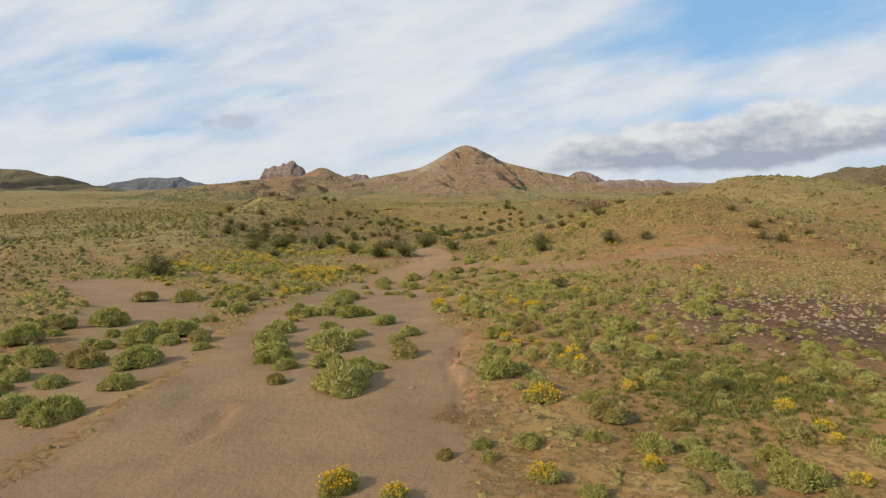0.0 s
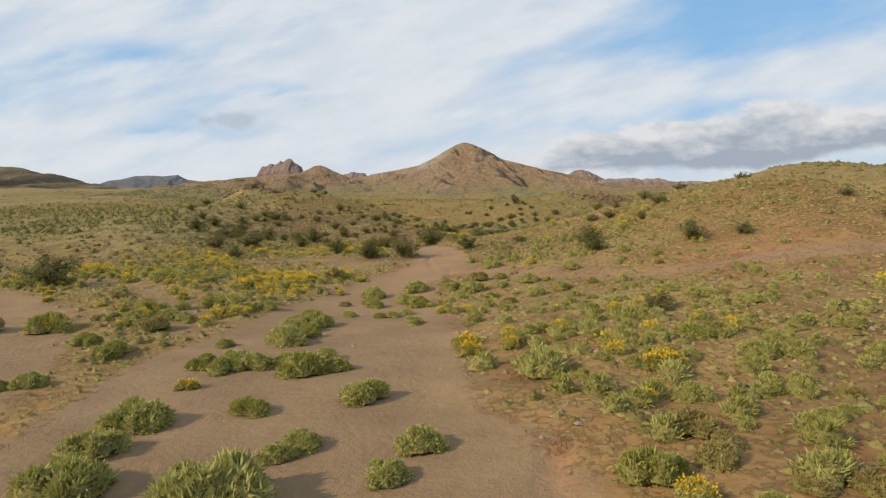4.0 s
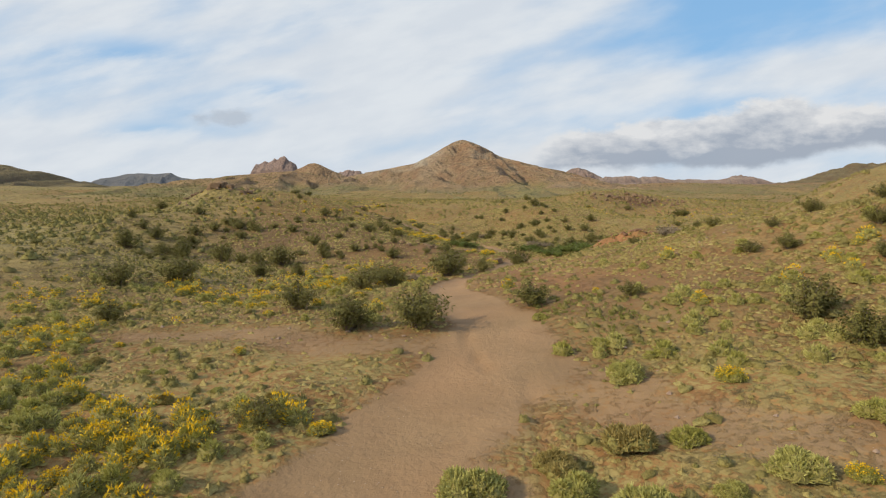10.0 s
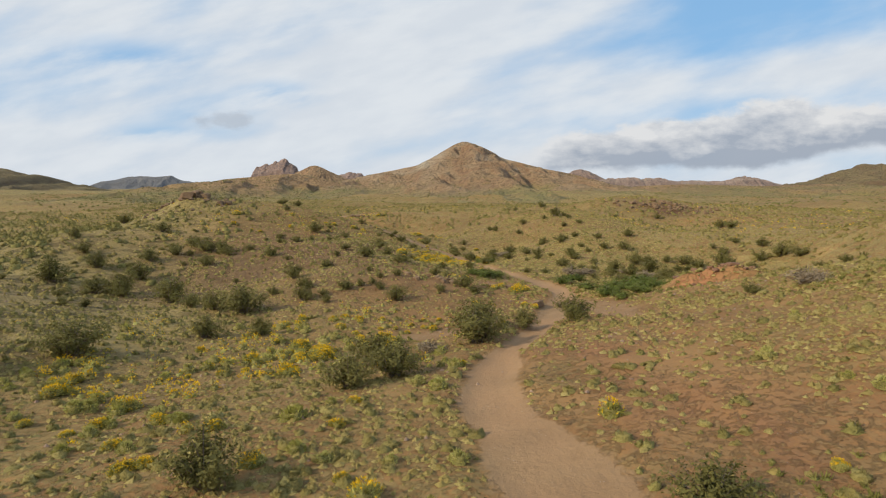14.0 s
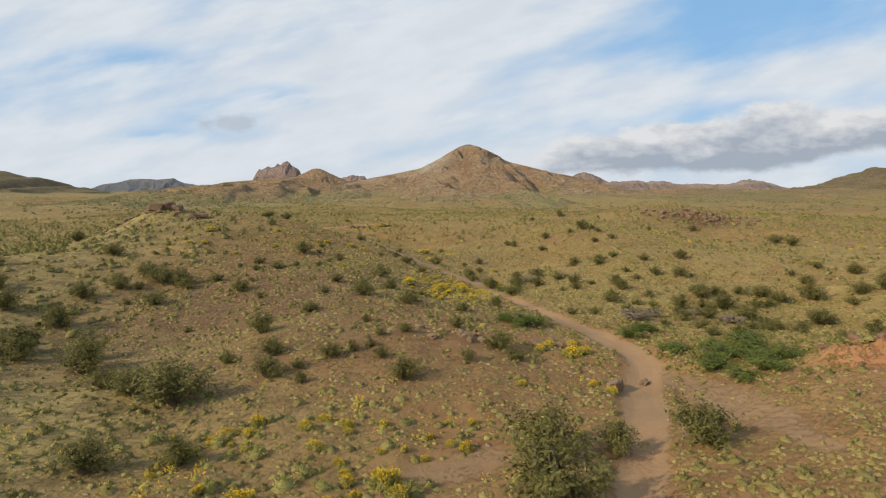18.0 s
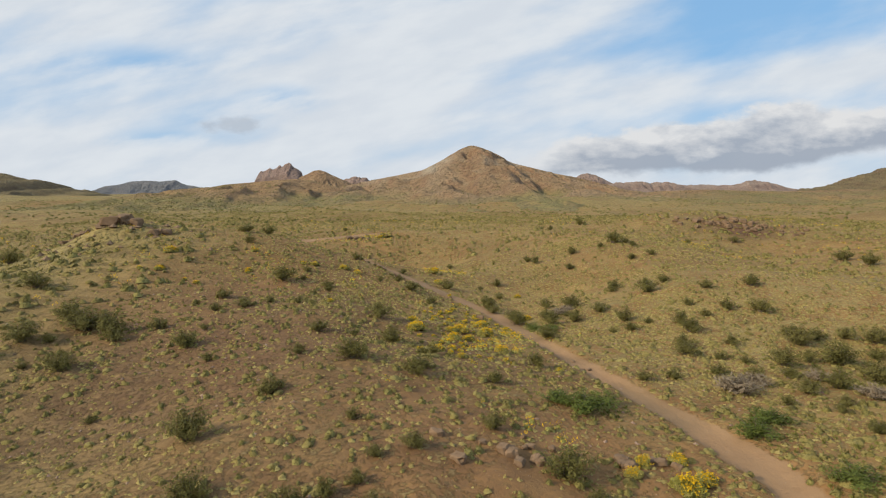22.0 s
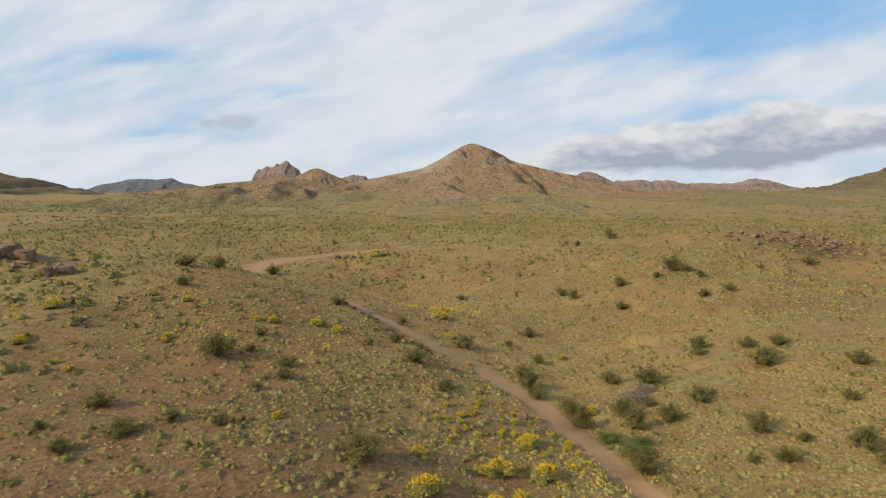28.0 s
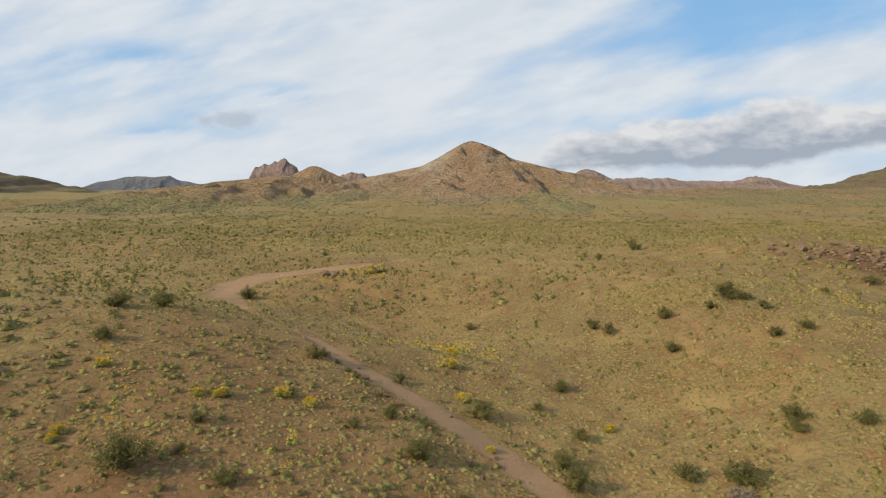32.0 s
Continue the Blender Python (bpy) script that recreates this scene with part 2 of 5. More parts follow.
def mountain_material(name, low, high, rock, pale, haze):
    """Bare slopes with scrub: two soil tones, rock bands and gullies; haze paints the blue of distant air into the
    tones.
    """
    m, k, bsdf = material(name, 0.95)
    p = position(k)
    big, mid, fine = k.noise(p, 0.006, 5.0, 0.6), k.noise(p, 0.03, 6.0, 0.62), k.noise(p, 0.16, 5.0, 0.65)
    colour = k.mix(k.ramp(mid, 0.32, 0.66), low, high)
    colour = k.mix(k.math("MULTIPLY", k.ramp(k.noise(p, 0.012, 5.0, 0.6), 0.5, 0.6), 0.3), colour, (0.225, 0.155, 0.068))
    colour = k.mix(k.math("MULTIPLY", k.ramp(big, 0.5, 0.62), 0.6), colour, pale)
    colour = k.mix(k.math("MULTIPLY", attribute(k, "steep"), k.ramp(fine, 0.25, 0.55)), colour, rock)
    colour = k.mix(k.math("MULTIPLY", k.ramp(fine, 0.52, 0.66), 0.5), colour, (0.105, 0.085, 0.045))
    colour = k.mix(k.math("MULTIPLY", k.ramp(k.noise(p, 0.55, 3.0, 0.6), 0.56, 0.66), 0.55), colour, (0.12, 0.105, 0.05))
    low_tone = k.mix(k.ramp(k.noise(p, 0.05, 5.0, 0.6), 0.4, 0.6), (0.325, 0.245, 0.096), (0.285, 0.250, 0.088))
    low_tone = k.mix(k.math("MULTIPLY", k.ramp(k.noise(p, 0.30, 5.0, 0.7), 0.52, 0.60), 0.65), low_tone, (0.130, 0.115, 0.048))
    colour = k.mix(k.math("MULTIPLY", attribute(k, "base"), 0.9), colour, low_tone)
    colour = k.mix(attribute(k, "pale"), colour, (0.46, 0.38, 0.27))
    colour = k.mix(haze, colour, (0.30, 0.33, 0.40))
    k.link(colour, bsdf.inputs["Base Color"])
    bump(k, bsdf, k.math("ADD", mid, k.math("MULTIPLY", fine, 0.6)), 1.0, 20.0)
    return m


def leaf_material(name, a, b, c, through=0.25):
    """Leaves: tone by plant (tint) and by leaf."""
    m, k, bsdf = material(name, 0.75)
    tint = attribute(k, "tint")
    own = k.add("ShaderNodeObjectInfo").outputs["Random"]
    island = k.add("ShaderNodeNewGeometry").outputs["Random Per Island"]
    mixed = k.math("FRACT", k.math("ADD", tint, own))
    colour = k.mix(mixed, a, b)
    colour = k.mix(k.math("MULTIPLY", island, 0.6), colour, c)
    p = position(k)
    gap_noise = k.noise(p, 17.0, 5.0, 0.7)
    # shade in the gaps between leaves, mottled into the leaf colour
    colour = k.mix(k.math("MULTIPLY", k.ramp(gap_noise, 0.55, 0.35), 0.45), colour, tuple(v * 0.5 for v in c))
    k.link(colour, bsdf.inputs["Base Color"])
    bump(k, bsdf, gap_noise, 0.9, 0.06)
    glow = k.add("ShaderNodeBsdfTranslucent")
    k.link(colour, glow.inputs[0])
    both = k.add("ShaderNodeMixShader")
    both.inputs[0].default_value = through
    k.link(bsdf.outputs[0], both.inputs[1])
    k.link(glow.outputs[0], both.inputs[2])
    out = [n for n in k.tree.nodes if n.type == "OUTPUT_MATERIAL"][0]
    k.link(both.outputs[0], out.inputs[0])
    return m


def stone_material(name, a, b, scale):
    m, k, bsdf = material(name, 0.9)
    p = position(k)
    own = k.add("ShaderNodeNewGeometry").outputs["Random Per Island"]
    colour = k.mix(k.ramp(k.noise(p, scale, 5.0, 0.65), 0.3, 0.7), a, b)
    colour = k.mix(k.math("MULTIPLY", own, 0.5), colour, a)
    k.link(colour, bsdf.inputs["Base Color"])
    bump(k, bsdf, k.noise(p, scale * 3, 6.0, 0.7), 0.7, 0.08)
    return m


M_GROUND = ground_material()
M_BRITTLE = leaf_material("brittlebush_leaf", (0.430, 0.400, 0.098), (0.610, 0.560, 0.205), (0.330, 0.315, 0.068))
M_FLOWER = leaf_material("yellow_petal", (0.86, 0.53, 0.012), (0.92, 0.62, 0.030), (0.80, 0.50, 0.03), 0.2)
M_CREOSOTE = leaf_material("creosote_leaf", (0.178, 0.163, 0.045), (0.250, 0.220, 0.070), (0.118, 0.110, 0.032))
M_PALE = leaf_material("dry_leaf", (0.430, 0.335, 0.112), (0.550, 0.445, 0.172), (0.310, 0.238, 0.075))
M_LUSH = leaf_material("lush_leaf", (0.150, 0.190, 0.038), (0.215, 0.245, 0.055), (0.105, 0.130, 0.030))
# twigs inside a plant, their shade painted in as a darker tone
M_INNER = leaf_material("inner_twig_shade", (0.250, 0.220, 0.066), (0.330, 0.285, 0.095), (0.180, 0.155, 0.048), 0.05)
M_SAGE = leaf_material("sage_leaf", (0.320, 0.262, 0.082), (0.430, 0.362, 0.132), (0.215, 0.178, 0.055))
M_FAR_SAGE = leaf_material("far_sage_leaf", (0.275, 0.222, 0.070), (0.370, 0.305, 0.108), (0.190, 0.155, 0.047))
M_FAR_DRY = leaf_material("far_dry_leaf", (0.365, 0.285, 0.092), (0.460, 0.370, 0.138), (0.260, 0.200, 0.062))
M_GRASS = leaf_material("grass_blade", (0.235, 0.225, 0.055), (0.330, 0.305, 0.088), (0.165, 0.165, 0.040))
M_TWIG = stone_material("grey_twig", (0.17, 0.13, 0.095), (0.26, 0.21, 0.16), 9.0)
M_BRUSH = stone_material("dead_brush", (0.215, 0.165, 0.110), (0.310, 0.245, 0.170), 6.0)
M_ROCK = stone_material("brown_rock", (0.165, 0.105, 0.062), (0.315, 0.212, 0.132), 2.2)
M_STONE = stone_material("loose_stone", (0.36, 0.26, 0.19), (0.24, 0.14, 0.095), 5.0)
M_REDROCK = stone_material("red_rock", (0.215, 0.120, 0.076), (0.150, 0.086, 0.058), 3.0)


# ---- shape of the land ----
HILLS_NEAR = (
    (90, -20, 60, 1.66), (-70, -20, 34, 1.66), (10, 0, 34, 1.60), (20, 40, 14, 0.39),
    (-20, 40, 14, -0.25), (0, 50, 14, -1.07), (22, 64, 22, 2.37), (30, 70, 14, 4.07),
    (-40, 70, 14, -1.16), (-20, 78, 22, -0.43), (20, 90, 14, 2.00), (-40, 90, 14, 1.90),
    (-20, 90, 14, -1.44), (70, 100, 34, 7.66), (0, 100, 14, -1.84), (-10, 110, 14, 1.82),
    (-30, 110, 14, -2.18), (50, 110, 14, 2.86), (10, 120, 34, -0.89), (60, 120, 14, 3.18),
    (80, 120, 14, 3.51), (30, 120, 14, -2.87),
)
HILLS_FAR = (
    (0, 120, 14, -1.20), (-20, 130, 14, 1.38), (-50, 130, 14, 1.78), (30, 130, 14, -1.72),
    (0, 140, 14, -2.08), (-40, 150, 14, 2.01), (20, 150, 14, 1.66), (0, 160, 14, -1.56),
    (-20, 160, 14, 0.40), (-50, 160, 14, 2.64), (-30, 160, 14, 2.45), (10, 160, 14, -2.37),
    (-40, 170, 14, 2.05), (40, 170, 14, -1.40), (-20, 180, 14, -1.40), (0, 180, 14, -1.31),
    (20, 180, 14, 1.80), (-10, 190, 14, -3.23), (50, 190, 14, -2.57), (-20, 210, 14, 0.97),
    (50, 220, 14, 2.90), (54, 232, 60, 3.39),
)
# the sandy track: x, y, half width
TRACK = (
    (-6.5, 3.0, 2.6), (-7.2, 14.0, 2.4), (-8.0, 26.0, 2.0), (-9.4, 34.0, 1.9), (-9.0, 41.5, 1.5), (-7.8, 48.5, 1.5), (-5.8, 53.0, 1.6),
    (-3.6, 57.0, 2.0), (-1.6, 61.0, 2.2), (-1.3, 66.5, 1.55), (-2.2, 71.5, 1.2), (-3.3, 77.0, 1.0), (-2.9, 80.5, 0.85), (-1.9, 85.5, 0.85),
    (0.4, 91.0, 0.7), (2.0, 95.2, 0.65), (4.0, 101.0, 0.85), (5.7, 106.0, 0.85), (5.7, 110.0, 0.85), (4.8, 115.0, 0.75), (3.2, 120.5, 0.75),
    (2.0, 126.0, 0.7), (0.4, 132.3, 0.7), (-0.8, 139.5, 0.75), (-3.1, 146.2, 0.85), (-6.4, 151.3, 0.85), (-10.6, 155.8, 0.8), (-15.2, 158.9, 0.7), (-18.0, 161.5, 0.6),
)
TRACK_END = (
    (-18.0, 161.5, 0.6), (-21.2, 165.5, 0.35), (-25.5, 169.5, 0.25), (-32.0, 181.0, 0.4), (-37.5, 191.0, 1.6), (-38.5, 199.0, 2.4), (-36.0, 206.0, 2.6), (-28.0, 208.5, 2.2), (-23.0, 211.0, 1.3),
)
WASHES = (
    ((-4.8, 4.0, 5.0), (-4.8, 24.0, 4.6), (-4.6, 36.0, 3.8), (-4.4, 45.0, 3.0), (-4.0, 52.0, 2.0)),
    ((-13.5, 8.0, 3.0), (-14.0, 26.0, 2.6), (-19.0, 36.0, 3.0), (-24.0, 44.0, 3.0), (-30.0, 49.0, 2.6)),
)
# bare strips where the sand thins out into soil
THIN_WASHES = (
    ((0.5, 58.5, 1.5), (2.4, 55.8, 1.5), (4.4, 54.3, 1.2), (7.0, 52.8, 1.3), (9.3, 51.3, 1.2), (11.2, 49.8, 1.2), (17.0, 49.5, 1.2), (24.0, 50.0, 1.4)),
    ((-3.6, 63.0, 1.2), (-8.0, 63.5, 1.2), (-12.0, 66.0, 1.0), (-18.0, 66.5, 0.9)),
    ((5.2, 104.0, 1.2), (7.2, 100.2, 1.4), (7.0, 95.8, 1.2), (7.0, 91.0, 0.8)),
    ((-4.2, 94.0, 0.9), (-7.0, 92.5, 0.9)),
    ((-12.6, 41.5, 0.8), (-15.0, 46.0, 0.8), (-20.0, 52.0, 1.0), (-28.0, 57.0, 1.0)),
)


# narrow runnels cut by rain
RILLS = (
    ((1.1, 27.2, 0.16), (0.7, 25.9, 0.16), (0.8, 24.7, 0.16), (0.4, 23.2, 0.16), (0.0, 21.5, 0.16)),
    ((0.7, 24.5, 0.16), (0.2, 20.8, 0.16), (0.7, 18.0, 0.16), (0.4, 15.7, 0.16)),
    ((-13.0, 53.7, 0.20), (-12.6, 52.0, 0.20), (-11.5, 48.8, 0.20), (-10.6, 46.7, 0.20)),
    ((-6.8, 17.3, 0.18), (-6.5, 15.8, 0.18), (-6.7, 14.8, 0.18)),
    ((-2.5, 65.4, 0.12), (-2.4, 62.6, 0.12), (-2.0, 60.4, 0.12)),
    ((-0.7, 59.6, 0.14), (-0.7, 56.9, 0.14), (-0.9, 54.0, 0.14), (-1.3, 52.1, 0.14)),
)


def lattice(ix, iy, seed):
    n = (ix.astype(np.int64) * 374761393 + iy.astype(np.int64) * 668265263 + seed * 974711) & 0x7FFFFFFF
    n = ((n ^ (n >> 13)) * 1274126177) & 0x7FFFFFFF
    return ((n ^ (n >> 16)) & 0xFFFF) / 65535.0


def value_noise(x, y, size, seed=0):
    """Smooth noise from -1 to 1 with cells of that size."""
    gx, gy = np.asarray(x, float) / size, np.asarray(y, float) / size
    ix, iy = np.floor(gx), np.floor(gy)
    fx, fy = gx - ix, gy - iy
    sx, sy = fx * fx * (3 - 2 * fx), fy * fy * (3 - 2 * fy)
    a, b = lattice(ix, iy, seed), lattice(ix + 1, iy, seed)
    c, d = lattice(ix, iy + 1, seed), lattice(ix + 1, iy + 1, seed)
    return ((a + (b - a) * sx) * (1 - sy) + (c + (d - c) * sx) * sy) * 2 - 1


def fractal(x, y, size, octaves=4, seed=0):
    total, amp = 0.0, 1.0
    for i in range(octaves):
        total = total + amp * value_noise(x, y, size / 2 ** i, seed + i * 7)
        amp *= 0.5
    return total


def along(x, y, line):
    """For points: distance to a line with widths, over its half width there."""
    x, y = np.asarray(x, float), np.asarray(y, float)
    best = np.full(x.shape, 99.0)
    for (ax, ay, aw), (bx, by, bw) in zip(line, line[1:]):
        dx, dy = bx - ax, by - ay
        s = np.clip(((x - ax) * dx + (y - ay) * dy) / (dx * dx + dy * dy), 0, 1)
        best = np.minimum(best, np.hypot(x - ax - s * dx, y - ay - s * dy) / (aw + (bw - aw) * s))
    return best


def sandiness(x, y):
    near = np.minimum(along(x, y, TRACK), along(x, y, TRACK_END))
    for wash in WASHES:
        near = np.minimum(near, along(x, y, wash) * 1.05)
    near = near + 0.22 * value_noise(x, y, 2.3, 5) + 0.12 * value_noise(x, y, 0.8, 9)
    thin = np.full(near.shape, 99.0)
    for wash in THIN_WASHES:
        thin = np.minimum(thin, along(x, y, wash))
    thin = thin + 0.5 * value_noise(x, y, 3.1, 6) + 0.3 * value_noise(x, y, 1.1, 7)
    return np.maximum(np.clip(1.55 - near * 0.85, 0, 1), 0.53 * np.clip(1.6 - thin * 0.8, 0, 1))


def spot(x, y, cx, cy, r):
    return np.exp(-((x - cx) ** 2 + (y - cy) ** 2) / (r * r))


def bank_at(x, y):
    """Distance behind the face of the cut bank, and along it from its middle."""
    return (x - 14.8) * 0.59 + (y - 98.8) * 0.81, (x - 14.8) * 0.81 - (y - 98.8) * 0.59


def land(x, y):
    """Height of the ground."""
    x, y = np.asarray(x, float), np.asarray(y, float)
    z = -2.6 + 0 * x
    for cx, cy, r, h in HILLS_NEAR + HILLS_FAR:
        z = z + h * spot(x, y, cx, cy, r)
    far = np.clip((np.hypot(x * 0.9, y - 130) - 170) / 300, 0, 1)
    z = z - 1.5 * far + far * 4.5 * fractal(x, y, 130, 3, 31)
    z = z + 6.0 * np.clip((y - 420) / 520, 0, 1) ** 1.3
    out = np.clip((np.hypot(x * 0.8, (y - 110) * 0.9) - 90) / 130, 0, 1)
    z = z + out * (1.8 * fractal(x, y, 38, 4, 33) - 0.6)
    sand = sandiness(x, y)
    z = z + (1 - sand) * (0.22 * value_noise(x, y, 13.0, 2) + 0.19 * fractal(x, y, 6.0, 3, 3) + 0.075 * fractal(x, y, 1.4, 2, 4)) + sand * 0.03 * fractal(x, y, 2.0, 3, 8)
    z = z - 0.16 * sand + 1.9 * spot(x, y, -48, 156.5, 5) * (1 - sand)
    for rill in RILLS:
        z = z - 0.20 * np.clip(1.3 - along(x, y, rill), 0, 1)
    # the cut bank of red earth beside the wash
    behind, beside = bank_at(x, y)
    rise = np.clip((behind + 0.5) / 1.3, 0, 1)
    z = z + 1.15 * rise * rise * (3 - 2 * rise) * np.exp(-(beside / 3.2) ** 4) * np.exp(-(np.maximum(behind - 1, 0) / 6) ** 2)
    return z


def height_at(x, y):
    return float(land(np.array([x]), np.array([y]))[0])


def mesh_of(name, verts, faces, mat, smooth=False, floats=None, inner=None):
    """A mesh from arrays; faces all have as many corners as faces has columns."""
    me = bpy.data.meshes.new(name)
    verts, faces = np.asarray(verts, np.float32), np.asarray(faces, np.int32)
    n = faces.shape[1]
    me.vertices.add(len(verts))
    me.vertices.foreach_set("co", verts.ravel())
    me.loops.add(faces.size)
    me.loops.foreach_set("vertex_index", faces.ravel())
    me.polygons.add(len(faces))
    me.polygons.foreach_set("loop_start", np.arange(len(faces), dtype=np.int32) * n)
    me.polygons.foreach_set("loop_total", np.full(len(faces), n, np.int32))
    me.update(calc_edges=True)
    me.polygons.foreach_set("use_smooth", np.full(len(faces), smooth))
    for key, values in (floats or {}).items():
        me.attributes.new(key, "FLOAT", "POINT").data.foreach_set("value", np.asarray(values, np.float32))
    if mat:
        me.materials.append(mat)
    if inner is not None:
        # some faces, the twigs inside the plant, carry their shade as darker colour
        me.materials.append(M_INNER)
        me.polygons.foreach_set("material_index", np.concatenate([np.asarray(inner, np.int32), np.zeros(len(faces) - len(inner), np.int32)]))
    return me


def grid_faces(nx, ny):
    i = np.arange((ny - 1) * nx).reshape(ny - 1, nx)[:, :-1].ravel()
    return np.stack([i, i + 1, i + nx + 1, i + nx], 1)


def graded(start, stop, step, low, high, growth=1.09):
    """Even steps from start to stop, then growing ones out to low and high."""
    mid = list(np.arange(start, stop + step / 2, step))
    s, a = step, mid[0]
    before, after = [], []
    while a > low:
        s *= growth
        a -= s
        before.append(a)
    s, a = step, mid[-1]
    while a < high:
        s *= growth
        a += s
        after.append(a)
    return np.array(before[::-1] + mid + after)


def build_ground():
    gx = graded(-42, 44, 0.5, -4200, 4200, 1.06)
    gx = np.concatenate([gx[gx < -14], np.arange(-14, 14, 0.28), gx[gx > 14]])
    gy = graded(2, 215, 0.5, -900, 4700, 1.045)
    gy = np.concatenate([gy[gy < 2], np.arange(2.2, 60, 0.28), gy[gy > 60]])
    x, y = (a.ravel() for a in np.meshgrid(gx, gy))
    z = land(x, y)
    red = np.clip(1.3 * np.exp(-((bank_at(x, y)[0] + 0.1) / 0.9) ** 2 - (bank_at(x, y)[1] / 2.6) ** 4) + 0.2 * spot(x, y, 13.6, 96.5, 3.0) + 0.8 * spot(x, y, 17, 51, 6.0) + 0.7 * spot(x, y, 3.0, 73, 5) + 0.7 * spot(x, y, 1.5, 82, 4) + 0.25 * spot(x, y, 13, 101, 5), 0, 1)
    for rill in RILLS:
        red = red + 0.7 * np.clip(2.2 - along(x, y, rill), 0, 1)
    red = np.maximum(red, 0.35 * spot(x, y, -8, 112, 10) + 0.25 * spot(x, y, -22, 124, 10) + 0.3 * spot(x, y, -28, 136, 9) + 0.25 * spot(x, y, -16, 150, 9))
    red = np.maximum(red, 0.6 * sandiness(x, y) * np.clip((y - 40) / 16, 0, 1))
    red = np.clip(red, 0, 1) * np.clip(0.8 + 0.7 * fractal(x, y, 4.0, 3, 51), 0, 1)
    brown = np.clip(fractal(x, y, 24, 3, 63) * 0.7 - 0.2, 0, 0.25) + 0.5 * spot(x, y, -28, 116, 13) + 0.25 * spot(x, y, 9, 67, 7) + 0.42 * spot(x, y, -12, 122, 16) + 0.25 * spot(x, y, -26, 134, 12) + 0.2 * spot(x, y, -22, 146, 14)
    brown = brown + 0.04 * np.clip((y - 80) / 30, 0, 1) * np.clip(0.75 + 0.6 * fractal(x, y, 11, 3, 64), 0.2, 1.2)
    dark = brown + np.clip(1.8 * spot(x, y, 18.5, 28.0, 6.5), 0, 1) + 0.9 * spot(x, y, 53, 202, 5) + 0.5 * spot(x, y, 49, 208, 8)
    green = np.clip(0.55 + 0.5 * fractal(x, y, 26.0, 3, 61) + 0.35 * np.clip((y - 150) / 50, 0, 1) + 0.5 * spot(x, y, 50, 105, 30) + 0.4 * spot(x, y, 25, 150, 25), 0, 1)
    me = mesh_of("ground", np.stack([x, y, z], 1), grid_faces(len(gx), len(gy)), M_GROUND, True,
                 {"sand": sandiness(x, y), "red": red, "dark": np.clip(dark, 0, 1), "green": green, "wild": np.clip((y - 70) / 30, 0, 1),
                  "scrub": 0.95 * spot(x, y, -56, 104, 30) + 0.55 * spot(x, y, -30, 90, 15) + 0.7 * spot(x, y, -100, 150, 50) + 0.6 * spot(x, y, -54, 150, 18) + 0.5 * spot(x, y, 70, 112, 26) + 0.35 * spot(x, y, -24, 112, 16) + np.clip((np.hypot(x * 0.7, y - 100) - 160) / 220, 0, 1) * np.clip(0.6 + 0.8 * fractal(x, y * 0.5, 60, 3, 67), 0, 1)})
    return tagged(new("ground", me), "dry reddish desert soil with sandy washes and a winding dirt track", "desert ground", kind="structure")


build_ground()


# ---- far mountains ----
SLOPES = []


